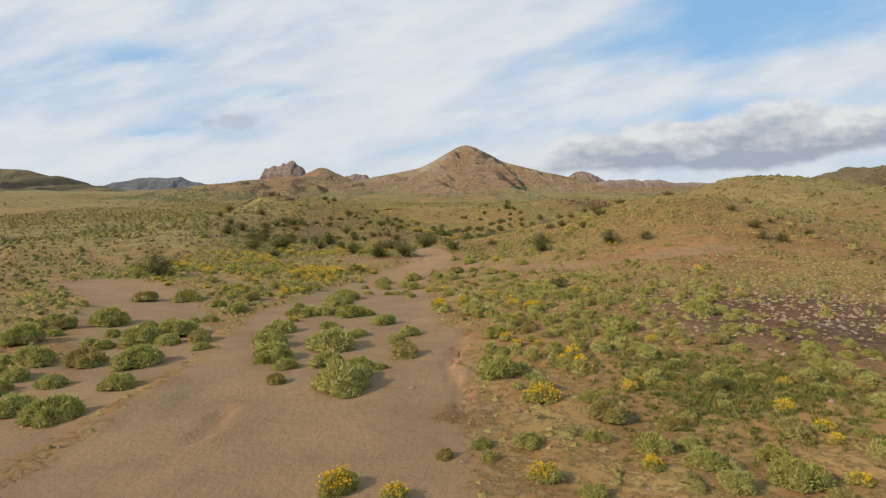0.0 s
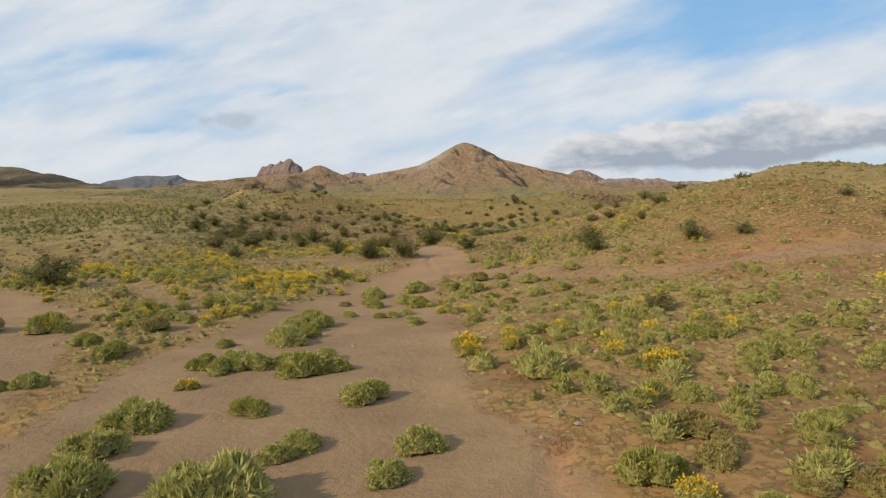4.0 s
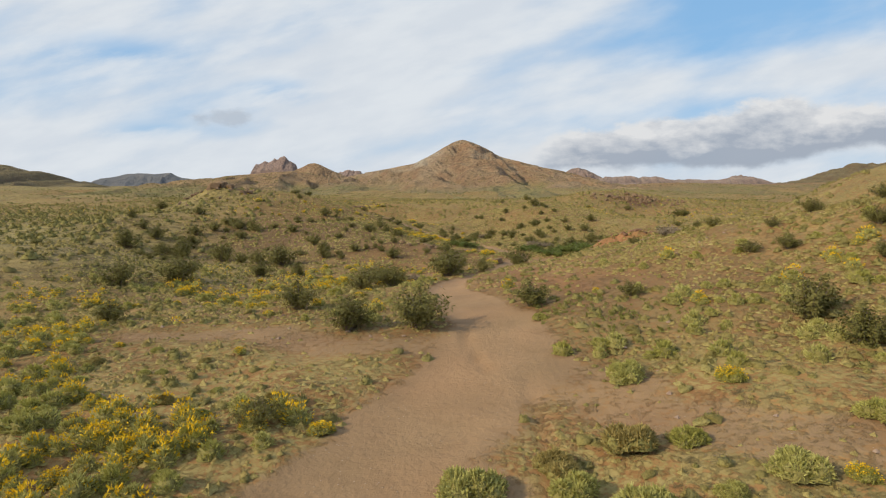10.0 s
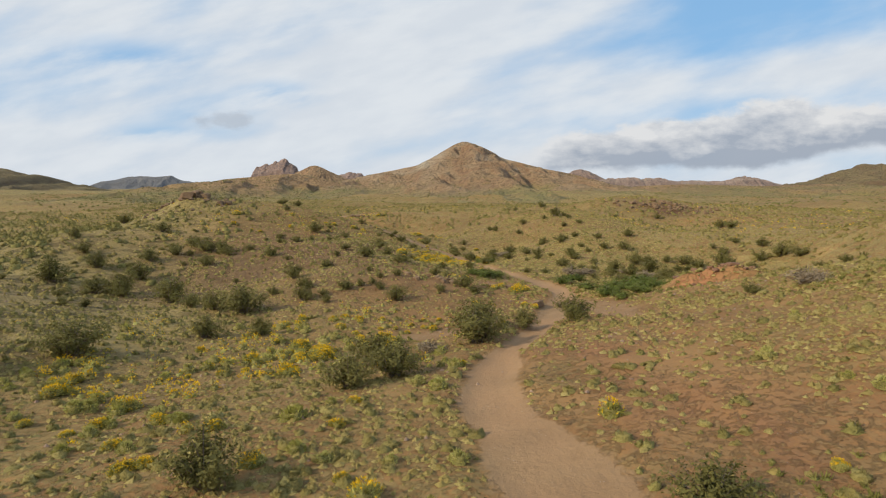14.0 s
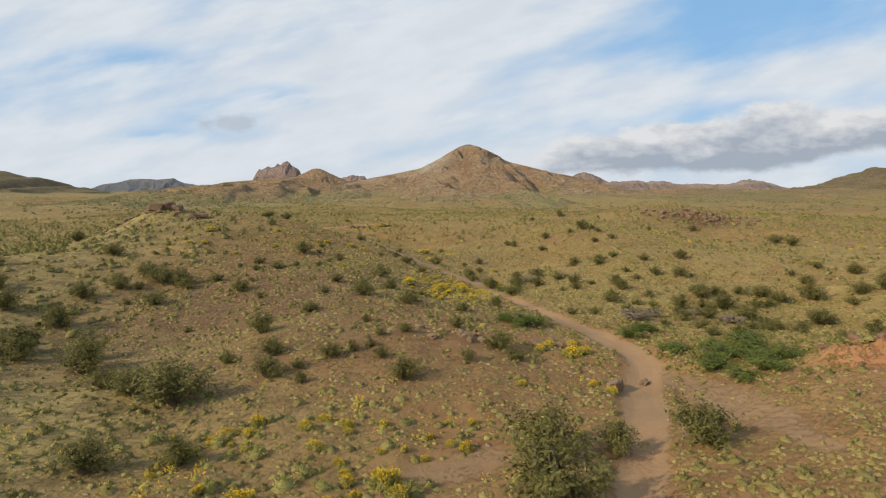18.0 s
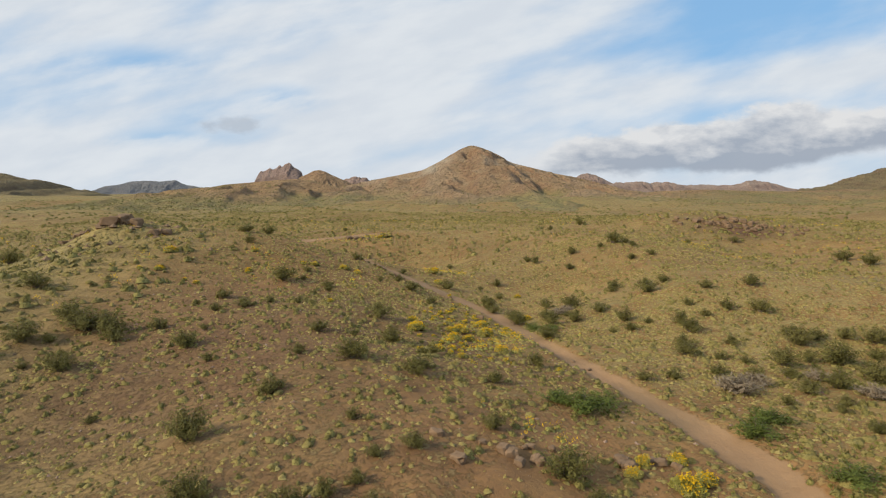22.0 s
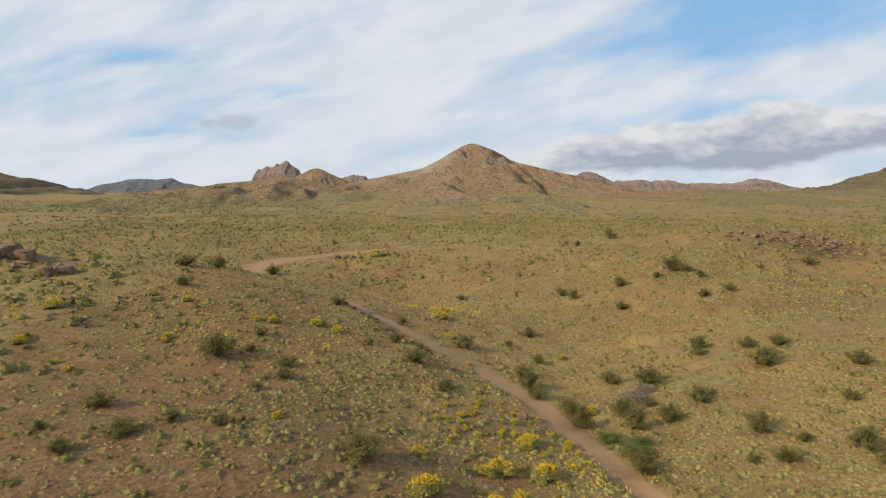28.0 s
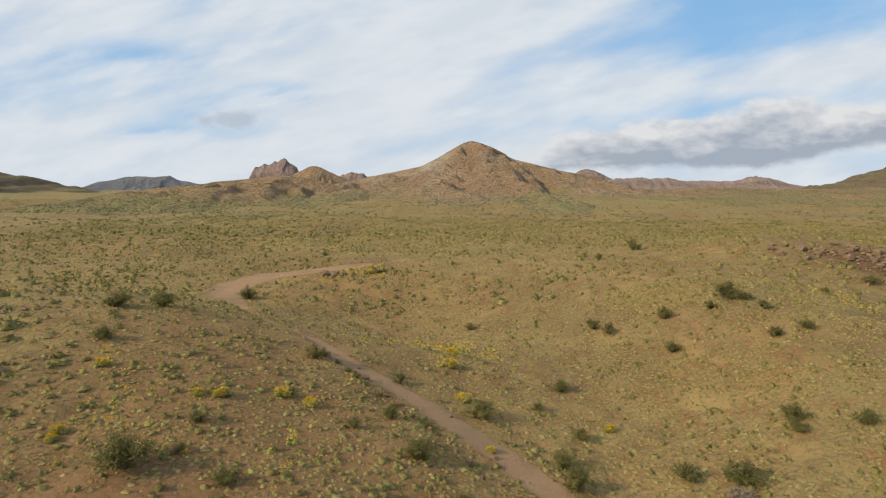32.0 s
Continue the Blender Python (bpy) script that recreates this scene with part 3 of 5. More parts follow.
def mountain(name, label, mat, depth, skyline, reach, rough, cliff=0.0, seed=1, step=None, lean=0.4, pale=(), jag=0.0):
    """A range whose crest follows skyline, rows of (x, height), at that depth, sloping off within reach."""
    sx, sz = np.array(skyline, float).T
    foot = -14.0
    step = step or max(1.5, (sx[-1] - sx[0]) / 230)
    gx = np.arange(sx[0] - reach * 0.15, sx[-1] + reach * 0.15, step)
    gy = np.arange(depth - reach, depth + reach * 0.6, step * 2.2)
    x, y = (a.ravel() for a in np.meshgrid(gx, gy))
    crest = np.interp(x + 0.0 * y, sx, sz, left=foot, right=foot) - foot
    for w in (0.8, 1.6):
        crest = 0.5 * crest + 0.25 * (np.interp(x - step * w, sx, sz, left=foot, right=foot) + np.interp(x + step * w, sx, sz, left=foot, right=foot) - 2 * foot)
    if jag:
        knob = value_noise(x, y * 0.35, 17.0, seed + 41) + 0.7 * value_noise(x, y * 0.35, 7.0, seed + 42)
        crest = crest * (1 + jag * np.round(knob * 2.2) / 2.2)
    bend = reach * 0.10 * fractal(x, x * 0, reach * 0.8, 2, seed + 3)
    away = np.abs(y - depth - bend) / reach
    away = np.where(y > depth, away * 1.7, away)
    fall = np.clip(1 - away, 0, 1)
    fall = (1 - lean) * fall ** (2.3 - 1.7 * cliff) + lean * fall
    if cliff:
        top = np.clip((fall - 0.55) / 0.12, 0, 1)
        fall = fall * (1 - cliff) + cliff * (0.45 * fall + 0.55 * top)
    gully = fractal(x + 0.25 * y, y * 0.3, min(reach * 0.25, 95), 4, seed + 11)
    ridged = 1 - np.abs(gully)
    behind = np.abs(y - depth - bend)
    flank = np.clip(behind / 160, 0.02, 1) * fall ** 0.8
    z = crest * fall + rough * crest * flank * (ridged - 0.72) * 0.6
    z = z + 0.30 * rough * crest * flank * (0.7 - np.abs(fractal(x + 0.2 * y, y * 0.35, min(reach * 0.08, 30), 3, seed + 51)))
    z = z + rough * crest * np.clip(behind / 110, 0.05, 1) * (0.05 * fractal(x, y, min(reach * 0.09, 34), 4, seed + 23) * fall ** 0.5)
    # spurs stay below the crest line
    z = np.where(y < depth + bend, np.minimum(z, crest * np.clip(1 - 0.82 * away, 0, 1)), z)
    if cliff:
        z = z + 0.03 * cliff * crest * fall * value_noise(x, y * 0.2, 9.0, seed)
    zz = (z + foot).reshape(len(gy), len(gx))
    slope = np.hypot(np.gradient(zz, step, axis=1), np.gradient(zz, step * 2.2, axis=0)).ravel()
    chalk = np.zeros(len(x))
    for px, pz, pr in pale:
        chalk = np.maximum(chalk, np.exp(-((x - px) / pr) ** 2 - ((z + foot - pz) / (pr * 0.55)) ** 2) * np.clip(0.8 + fractal(x, z, 14, 3, 7), 0, 1))
    me = mesh_of(name, np.stack([x, y, z + foot], 1), grid_faces(len(gx), len(gy)), mat, True, {"steep": np.clip(slope * 1.3 - 0.35, 0, 1), "pale": chalk, "base": np.clip(0.85 - (z + foot + 5 * fractal(x, y, 60, 3, 77)) / 11, 0, 1) * np.clip((1500 - y) / 300, 0, 1)})
    low = (z + foot > -8) & (z + foot < 30) & (y < 1050) & (np.abs(x) < 0.72 * y)
    SLOPES.append(np.stack([x, y, z + foot], 1)[low])
    return tagged(new(name, me), label, "mountain", kind="structure")


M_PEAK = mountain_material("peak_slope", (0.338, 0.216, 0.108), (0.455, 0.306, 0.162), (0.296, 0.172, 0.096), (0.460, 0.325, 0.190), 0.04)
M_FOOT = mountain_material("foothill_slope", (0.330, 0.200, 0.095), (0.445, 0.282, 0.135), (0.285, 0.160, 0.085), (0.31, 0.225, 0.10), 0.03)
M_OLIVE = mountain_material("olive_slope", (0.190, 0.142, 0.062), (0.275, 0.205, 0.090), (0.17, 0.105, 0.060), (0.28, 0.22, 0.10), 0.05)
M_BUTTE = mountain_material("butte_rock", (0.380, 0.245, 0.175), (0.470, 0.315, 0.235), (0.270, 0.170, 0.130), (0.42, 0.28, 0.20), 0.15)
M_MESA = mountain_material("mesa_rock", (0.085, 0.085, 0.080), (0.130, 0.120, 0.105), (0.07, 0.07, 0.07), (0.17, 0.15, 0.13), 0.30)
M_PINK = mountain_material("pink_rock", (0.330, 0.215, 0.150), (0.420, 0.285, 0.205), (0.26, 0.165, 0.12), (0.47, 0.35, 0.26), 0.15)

mountain("mountain", "bare brown cone-shaped desert peak with pale shoulder", M_PEAK, 1250,
         ((-278, -12), (-179, 24), (-119, 38), (-52, 50), (-20, 66), (3, 80), (25, 92), (41, 97), (61, 92), (81, 82), (112, 66), (173, 50), (239, 36), (307, 15), (380, -8)), 860, 0.85, seed=5, pale=((-38, 50, 26), (-10, 64, 14), (60, 52, 12), (-60, 36, 14), (120, 62, 14), (-120, 34, 20)))
mountain("foothill", "low brown scrub-covered foothill before the peak", M_FOOT, 900,
         ((-428, -4), (-357, 11), (-326, 20), (-287, 23), (-245, 27), (-215, 28), (-190, 24), (-156, 15), (-112, 5), (-60, -2), (0, -6)), 560, 0.8, seed=15, lean=0.8)
mountain("cone_hill", "small brown cone-shaped hill beside the rocky butte", M_PEAK, 1600,
         ((-440, 5), (-417, 28), (-392, 47), (-370, 57), (-350, 66), (-334, 68), (-318, 63), (-292, 50), (-262, 38), (-214, 16)), 200, 0.8, seed=25)
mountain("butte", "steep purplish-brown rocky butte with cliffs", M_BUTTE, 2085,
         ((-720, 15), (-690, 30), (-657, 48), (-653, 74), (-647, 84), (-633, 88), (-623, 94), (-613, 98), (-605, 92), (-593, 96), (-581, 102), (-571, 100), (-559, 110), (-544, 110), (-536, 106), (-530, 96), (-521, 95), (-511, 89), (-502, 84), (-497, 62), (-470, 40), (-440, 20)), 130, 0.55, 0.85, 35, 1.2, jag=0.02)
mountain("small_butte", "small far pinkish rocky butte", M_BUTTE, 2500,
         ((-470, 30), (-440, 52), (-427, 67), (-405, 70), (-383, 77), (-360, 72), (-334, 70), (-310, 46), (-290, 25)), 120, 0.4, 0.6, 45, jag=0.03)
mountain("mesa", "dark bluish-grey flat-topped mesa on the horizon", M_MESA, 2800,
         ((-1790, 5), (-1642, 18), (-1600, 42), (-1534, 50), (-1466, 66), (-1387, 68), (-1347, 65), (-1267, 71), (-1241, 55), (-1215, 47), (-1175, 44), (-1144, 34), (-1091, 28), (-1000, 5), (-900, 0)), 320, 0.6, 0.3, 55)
mountain("left_hill", "low olive-brown hills on the horizon", M_OLIVE, 1400,
         ((-1400, 40), (-1250, 62), (-1095, 57), (-1043, 56), (-998, 54), (-973, 45), (-952, 35), (-938, 41), (-925, 39), (-909, 30), (-891, 18), (-873, 22), (-858, 13), (-813, 9), (-800, 2), (-720, -10)), 760, 0.7, seed=65, lean=0.6)
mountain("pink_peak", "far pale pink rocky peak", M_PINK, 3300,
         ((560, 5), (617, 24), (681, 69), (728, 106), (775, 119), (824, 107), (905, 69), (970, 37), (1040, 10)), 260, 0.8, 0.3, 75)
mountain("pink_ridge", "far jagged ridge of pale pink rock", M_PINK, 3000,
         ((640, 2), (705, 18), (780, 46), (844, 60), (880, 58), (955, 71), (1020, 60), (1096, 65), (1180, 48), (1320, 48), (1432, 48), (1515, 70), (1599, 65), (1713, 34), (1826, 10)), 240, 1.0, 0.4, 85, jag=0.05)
mountain("right_hill", "brown rocky hill with a knobbly crest", M_OLIVE, 1200,
         ((560, -8), (633, 4), (709, 18), (762, 37), (800, 46), (816, 51), (846, 50), (924, 55), (1014, 29), (1103, 6), (1160, -8)), 620, 1.5, 0.1, 95, jag=0.06)
mountain("low_ridge", "low dark brown ridge at the foot of the peak", M_FOOT, 820,
         ((150, -10), (210, 2), (260, 9), (330, 12), (420, 9), (520, 12), (620, 8), (720, -6)), 430, 0.8, seed=105, lean=0.8)


# ---- plants ----
def part(name, me, parent, label="", kind=""):
    ob = new(name, me)
    ob.parent = parent
    return tagged(ob, label, kind=kind)


def leaves(rng, centres, normals, size, stretch=1.6):
    """One diamond leaf at each centre, facing about along its normal."""
    n = len(centres)
    nn = normals + rng.normal(0, 0.55, (n, 3))
    nn /= np.linalg.norm(nn, axis=1, keepdims=True) + 1e-9
    a = np.cross(nn, rng.normal(0, 1, (n, 3)))
    a /= np.linalg.norm(a, axis=1, keepdims=True) + 1e-9
    b = np.cross(nn, a)
    s = (size * rng.uniform(0.6, 1.3, n))[:, None]
    v = np.stack([centres - a * s * stretch * 0.5, centres + b * s * 0.5, centres + a * s * stretch * 0.5, centres - b * s * 0.5], 1)
    return v.reshape(-1, 3), np.arange(n * 4).reshape(n, 4)


def mounds(rng, centres, radii, segs, rings, flat=0.8, jitter=0.16):
    """Low rounded mounds with uneven surfaces: the dense inside of the plants."""
    n = len(centres)
    grid = []
    for i in range(rings + 1):
        a = (i / rings) ** 0.9 * math.pi * 0.49
        for j in range(segs):
            t = 2 * math.pi * (j + 0.5 * (i % 2)) / segs
            grid.append((math.cos(a) * math.cos(t), math.cos(a) * math.sin(t), math.sin(a) * flat - 0.04))
    grid = np.array(grid)
    v = grid[None] * (1 + rng.normal(0, jitter, (n, len(grid), 1))) * np.asarray(radii)[:, None, None]
    spin = rng.uniform(0, 2 * np.pi, n)[:, None]
    v = np.stack([v[..., 0] * np.cos(spin) - v[..., 1] * np.sin(spin), v[..., 0] * np.sin(spin) + v[..., 1] * np.cos(spin), v[..., 2]], 2)
    v = v + np.asarray(centres)[:, None, :]
    quads = np.array([(i * segs + j, i * segs + (j + 1) % segs, (i + 1) * segs + (j + 1) % segs, (i + 1) * segs + j) for i in range(rings) for j in range(segs)])
    f = quads[None] + (np.arange(n) * len(grid))[:, None, None]
    return v.reshape(-1, 3), f.reshape(-1, 4)


def joined(*pairs):
    vs, fs, at = [], [], 0
    for v, f in pairs:
        vs.append(v)
        fs.append(f + at)
        at += len(v)
    return np.concatenate(vs), np.concatenate(fs)


def lumps_of(rng, count, spread=0.5, low=0.32, high=0.5):
    th, d = rng.uniform(0, 2 * np.pi, count), np.sqrt(rng.uniform(0, 1, count)) * spread
    r = rng.uniform(low, high, count) * (1.15 - 0.5 * d)
    return np.stack([d * np.cos(th), d * np.sin(th), 0.28 * (1 - (d / spread) ** 2) * rng.uniform(0.3, 1, count)], 1), r


def fuzz(rng, v, face, length, width, spread=0.5):
    """Narrow leaves standing outwards, one from a random place of each face; length and width may vary from leaf to leaf."""
    n = len(face)
    w = rng.dirichlet((1, 1, 1, 1), n)
    q = v[face]
    p = (q * w[..., None]).sum(axis=1)
    nn = np.cross(q[:, 1] - q[:, 0], q[:, 3] - q[:, 0])
    nn /= np.linalg.norm(nn, axis=1, keepdims=True) + 1e-9
    a = nn + rng.normal(0, spread, (n, 3)) + np.array((0, 0, 0.35))
    a /= np.linalg.norm(a, axis=1, keepdims=True) + 1e-9
    b = np.cross(a, rng.normal(0, 1, (n, 3)))
    b /= np.linalg.norm(b, axis=1, keepdims=True) + 1e-9
    ln = (np.asarray(length) * rng.uniform(0.5, 1.25, n))[:, None]
    wd = (np.asarray(width) * rng.uniform(0.7, 1.3, n))[:, None]
    lv = np.stack([p - a * ln * 0.15, p + a * ln * 0.45 + b * wd * 0.5, p + a * ln, p + a * ln * 0.45 - b * wd * 0.5], 1)
    return lv.reshape(-1, 3), np.arange(n * 4).reshape(n, 4)


def blades(rng, v, f, count, size, out=0.04, stretch=2.4):
    """Fine leaves standing out of a surface."""
    k = rng.integers(0, len(f), count)
    w = rng.dirichlet((1, 1, 1, 1), count)
    q = v[f[k]]
    p = (q * w[..., None]).sum(axis=1)
    nn = np.cross(q[:, 1] - q[:, 0], q[:, 3] - q[:, 0])
    nn /= np.linalg.norm(nn, axis=1, keepdims=True) + 1e-9
    p = p + nn * rng.uniform(-0.3, 1.0, (count, 1)) * out
    side = np.cross(nn, rng.normal(0, 1, (count, 3)))
    return leaves(rng, p, side * 0.8 + nn * 0.3, size, stretch)


def dome(rng, n, lumps, flat=0.72, inner=0.55):
    """Points and normals over a lumpy dome of radius 1."""
    th, ph = rng.uniform(0, 2 * np.pi, lumps), np.arccos(rng.uniform(0.05, 1, lumps))
    c = np.stack([np.sin(ph) * np.cos(th), np.sin(ph) * np.sin(th), np.cos(ph)], 1) * rng.uniform(0.35, 0.72, lumps)[:, None]
    k = rng.integers(0, lumps, n)
    d = rng.normal(0, 1, (n, 3))
    d /= np.linalg.norm(d, axis=1, keepdims=True)
    d[:, 2] = np.abs(d[:, 2]) * 0.9 - 0.15
    p = c[k] + d * (rng.uniform(0.18, 0.36, lumps)[k] * rng.uniform(inner, 1.05, n))[:, None]
    p[:, 2] = np.maximum(p[:, 2] * flat + 0.06, 0.015)
    nn = p * np.array([1, 1, 1.4]) + d * 0.6
    return p, nn / (np.linalg.norm(nn, axis=1, keepdims=True) + 1e-9)


def stalks(rng, tips, base_r, w0, w1, rise=0.5):
    """Three-sided bent twigs from the base to the tips."""
    n = len(tips)
    foot = np.stack([rng.normal(0, base_r, n), rng.normal(0, base_r, n), np.full(n, -0.04)], 1)
    mid = foot * (1 - rise) + tips * rise + np.stack([0 * tips[:, 0], 0 * tips[:, 0], 0.12 * tips[:, 2]], 1)
    rings = []
    for p, w in ((foot, w0), (mid, (w0 + w1) / 2), (tips, w1)):
        for j in range(3):
            rings.append(p + w * np.array([math.cos(j * 2.1), math.sin(j * 2.1), 0]))
    v = np.stack(rings, 1).reshape(-1, 3)
    quads = [(r * 3 + j, r * 3 + (j + 1) % 3, r * 3 + 3 + (j + 1) % 3, r * 3 + 3 + j) for r in (0, 1) for j in range(3)]
    f = (np.arange(n) * 9)[:, None, None] + np.array(quads)[None]
    return v, f.reshape(-1, 4)


def brittlebush(seed, flowers, pale=False):
    rng = np.random.default_rng(seed)
    name = "flowering_brittlebush" if flowers else "brittlebush"
    root = new(name)
    at, rad = lumps_of(rng, 9)
    v, f = mounds(rng, at, rad * 0.74, 8, 3, 0.95, 0.14)
    core = (v, f)
    fine = fuzz(rng, v, f[rng.integers(0, len(f), 3400)], 0.15, 0.040, 0.75)
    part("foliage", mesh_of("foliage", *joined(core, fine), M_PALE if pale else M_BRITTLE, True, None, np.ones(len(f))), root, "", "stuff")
    tips = v[rng.integers(0, len(v), 22)] * 1.05
    part("woody_base", mesh_of("woody_base", *stalks(rng, tips, 0.10, 0.014, 0.006), M_TWIG), root, "grey woody stems", "stuff")
    if flowers:
        upper = f[v[f].mean(axis=1)[:, 2] > 0.16]
        side = rng.uniform(0, 2 * np.pi)
        upper = upper[(v[upper].mean(axis=1)[:, :2] @ np.array((math.cos(side), math.sin(side)))) > -0.35]
        part("blossom", mesh_of("blossom", *blades(rng, v, upper, 800, 0.068, 0.30, 1.1), M_FLOWER), root, "bright yellow flower heads", "stuff")
    return tagged(root, "low rounded desert shrub with %s on sandy soil" % ("yellow flowers" if flowers else ("straw-coloured dry leaves" if pale else "grey-green leaves")), "shrub", "low shrubs along the track")


def creosote(seed, lush=False):
    rng = np.random.default_rng(seed)
    root = new("green_shrub" if lush else "creosote_bush")
    n = 30
    th, lean = rng.uniform(0, 2 * np.pi, n), rng.uniform(0.15, 1.0, n)
    tall = rng.uniform(0.7, 1.25, n)
    tips = np.stack([lean * np.cos(th), lean * np.sin(th), tall * (1.15 - 0.45 * lean)], 1)
    part("branch_frame", mesh_of("branch_frame", *stalks(rng, tips, 0.07, 0.022, 0.006), M_TWIG), root, "thin grey-brown branches", "stuff")
    k = rng.integers(0, n, 2600)
    s = rng.uniform(0.22, 1.06, 2600) ** 0.75
    p = tips[k] * s[:, None] + rng.normal(0, 0.10, (2600, 3))
    p[:, 2] = np.maximum(p[:, 2], 0.05)
    nn = p / (np.linalg.norm(p, axis=1, keepdims=True) + 1e-9)
    part("foliage", mesh_of("foliage", *leaves(rng, p, nn, 0.050, 2.2), M_LUSH if lush else M_CREOSOTE), root, "", "stuff")
    return tagged(root, "lush green leafy shrub growing in a damp wash" if lush else "dark olive creosote bush with thin upright branches", "bush", "dark bushes on the slopes")


def dry_brush(seed):
    rng = np.random.default_rng(seed)
    root = new("dry_brush")
    n = 150
    th, lean = rng.uniform(0, 2 * np.pi, n), np.sqrt(rng.uniform(0.02, 1.0, n))
    tips = np.stack([lean * np.cos(th), lean * np.sin(th), rng.uniform(0.55, 1.1, n) * (1.1 - 0.55 * lean)], 1)
    part("branch_frame", mesh_of("branch_frame", *stalks(rng, tips, 0.16, 0.02, 0.009), M_BRUSH), root, "", "stuff")
    k = rng.integers(0, n, 520)
    p = tips[k] * rng.uniform(0.45, 1.0, 520)[:, None]
    twigs = leaves(rng, p + rng.normal(0, 0.05, (520, 3)), p, 0.05, 5.0)
    part("twig_mass", mesh_of("twig_mass", *twigs, M_BRUSH), root, "thin grey dead twigs", "stuff")
    return tagged(root, "leafless grey brush with tangled dead twigs in the wash", "bush", "dark bushes on the slopes")


def stand(proto, x, y, r, rng, squash=1.0):
    s = r * rng.uniform(0.95, 1.1)
    m = pose(x, y, height_at(x, y) - 0.02, 0, 0, rng.uniform(0, 360)) @ Matrix.Diagonal((s, s, s * squash * rng.uniform(0.9, 1.1), 1))
    return copy_thing(proto, m)


# where the larger plants stand: x, y, radius
GREEN_A = (
    (7.6, 11.8, 0.64), (5.8, 12.4, 0.49), (7.6, 12.8, 0.39), (1.1, 13.2, 0.25), (0.0, 13.3, 0.25), (5.1, 13.4, 0.47),
    (2.1, 13.8, 0.37), (0.9, 13.9, 0.30), (6.2, 15.1, 0.45), (4.5, 15.6, 0.62), (-11.8, 16.7, 0.84), (-13.7, 17.6, 0.80),
    (-3.4, 19.0, 1.10), (-11.5, 19.8, 0.70), (13.4, 19.9, 0.49), (-6.0, 19.9, 0.43), (1.8, 20.1, 0.89), (-3.0, 20.3, 0.63),
    (-2.5, 21.5, 0.32), (-3.3, 21.7, 0.61), (-6.2, 21.9, 0.55), (-4.6, 22.1, 0.69), (-12.6, 23.0, 1.10), (-14.9, 23.2, 0.83),
    (-1.7, 23.3, 0.79), (-7.2, 23.3, 0.99), (-17.1, 23.4, 0.88), (5.4, 24.6, 0.35), (6.3, 24.8, 0.41), (-5.0, 25.1, 1.04),
)
GREEN_B = (
    (2.3, 25.4, 0.66), (-8.0, 25.7, 0.88), (8.0, 25.8, 0.76), (-2.3, 26.1, 0.45), (-6.1, 26.4, 0.48), (-20.1, 26.8, 1.00),
    (6.0, 26.8, 0.36), (-4.6, 27.2, 0.41), (3.8, 27.3, 0.50), (4.9, 27.4, 0.31), (-1.7, 27.5, 0.56), (-14.8, 27.5, 0.94),
    (-8.6, 27.6, 0.71), (-4.2, 27.7, 0.50), (-13.7, 28.8, 1.10), (-8.5, 29.3, 0.87), (4.8, 29.4, 0.52), (6.5, 29.5, 0.38),
    (-6.1, 30.1, 0.58), (13.4, 30.1, 0.88), (-3.3, 30.9, 0.68), (-15.5, 32.0, 0.50), (1.6, 32.2, 0.97), (-19.3, 32.4, 1.10),
    (7.9, 32.5, 0.55), (-13.5, 32.7, 0.49), (-5.7, 33.9, 0.80), (-4.7, 34.2, 0.53), (7.1, 34.9, 0.61), (-6.6, 35.0, 0.51),
)
GREEN_C = (
    (2.1, 35.2, 0.32), (-8.3, 35.3, 0.86), (-5.3, 35.7, 0.49), (3.2, 35.9, 0.31), (4.2, 36.8, 0.58), (-13.5, 36.9, 0.84),
    (-15.2, 38.2, 0.60), (3.6, 38.3, 0.34), (-7.5, 38.7, 1.10), (6.5, 39.9, 0.44), (-21.5, 40.9, 1.06), (-18.7, 41.0, 1.01),
    (7.9, 41.0, 0.49), (-14.1, 41.1, 0.96), (10.7, 41.9, 0.52), (-2.6, 42.4, 0.62), (-7.2, 42.7, 0.87), (-0.5, 45.0, 0.47),
    (-3.8, 45.0, 0.47), (-4.5, 45.0, 0.35), (-6.1, 45.4, 0.45), (-3.1, 45.7, 0.44), (-2.0, 47.9, 0.42), (-5.1, 48.1, 0.60),
    (-2.7, 48.2, 0.79), (-6.8, 48.4, 0.41), (4.1, 48.9, 0.74), (-5.5, 49.0, 0.54), (-3.5, 49.4, 0.72), (5.7, 49.4, 0.67),
)
GREEN_D = (
    (-0.3, 49.5, 0.69), (1.6, 49.5, 0.47), (-5.5, 50.9, 0.88), (0.5, 51.4, 0.91), (2.5, 51.8, 0.45), (4.3, 52.3, 0.78),
    (-0.7, 52.3, 0.63), (-3.0, 52.6, 0.92), (-0.9, 53.5, 0.63), (7.2, 53.8, 0.73), (1.1, 54.1, 0.80), (2.6, 54.2, 0.53),
    (2.4, 58.5, 0.76), (0.8, 65.7, 0.41), (-14.8, 77.0, 0.55),
)
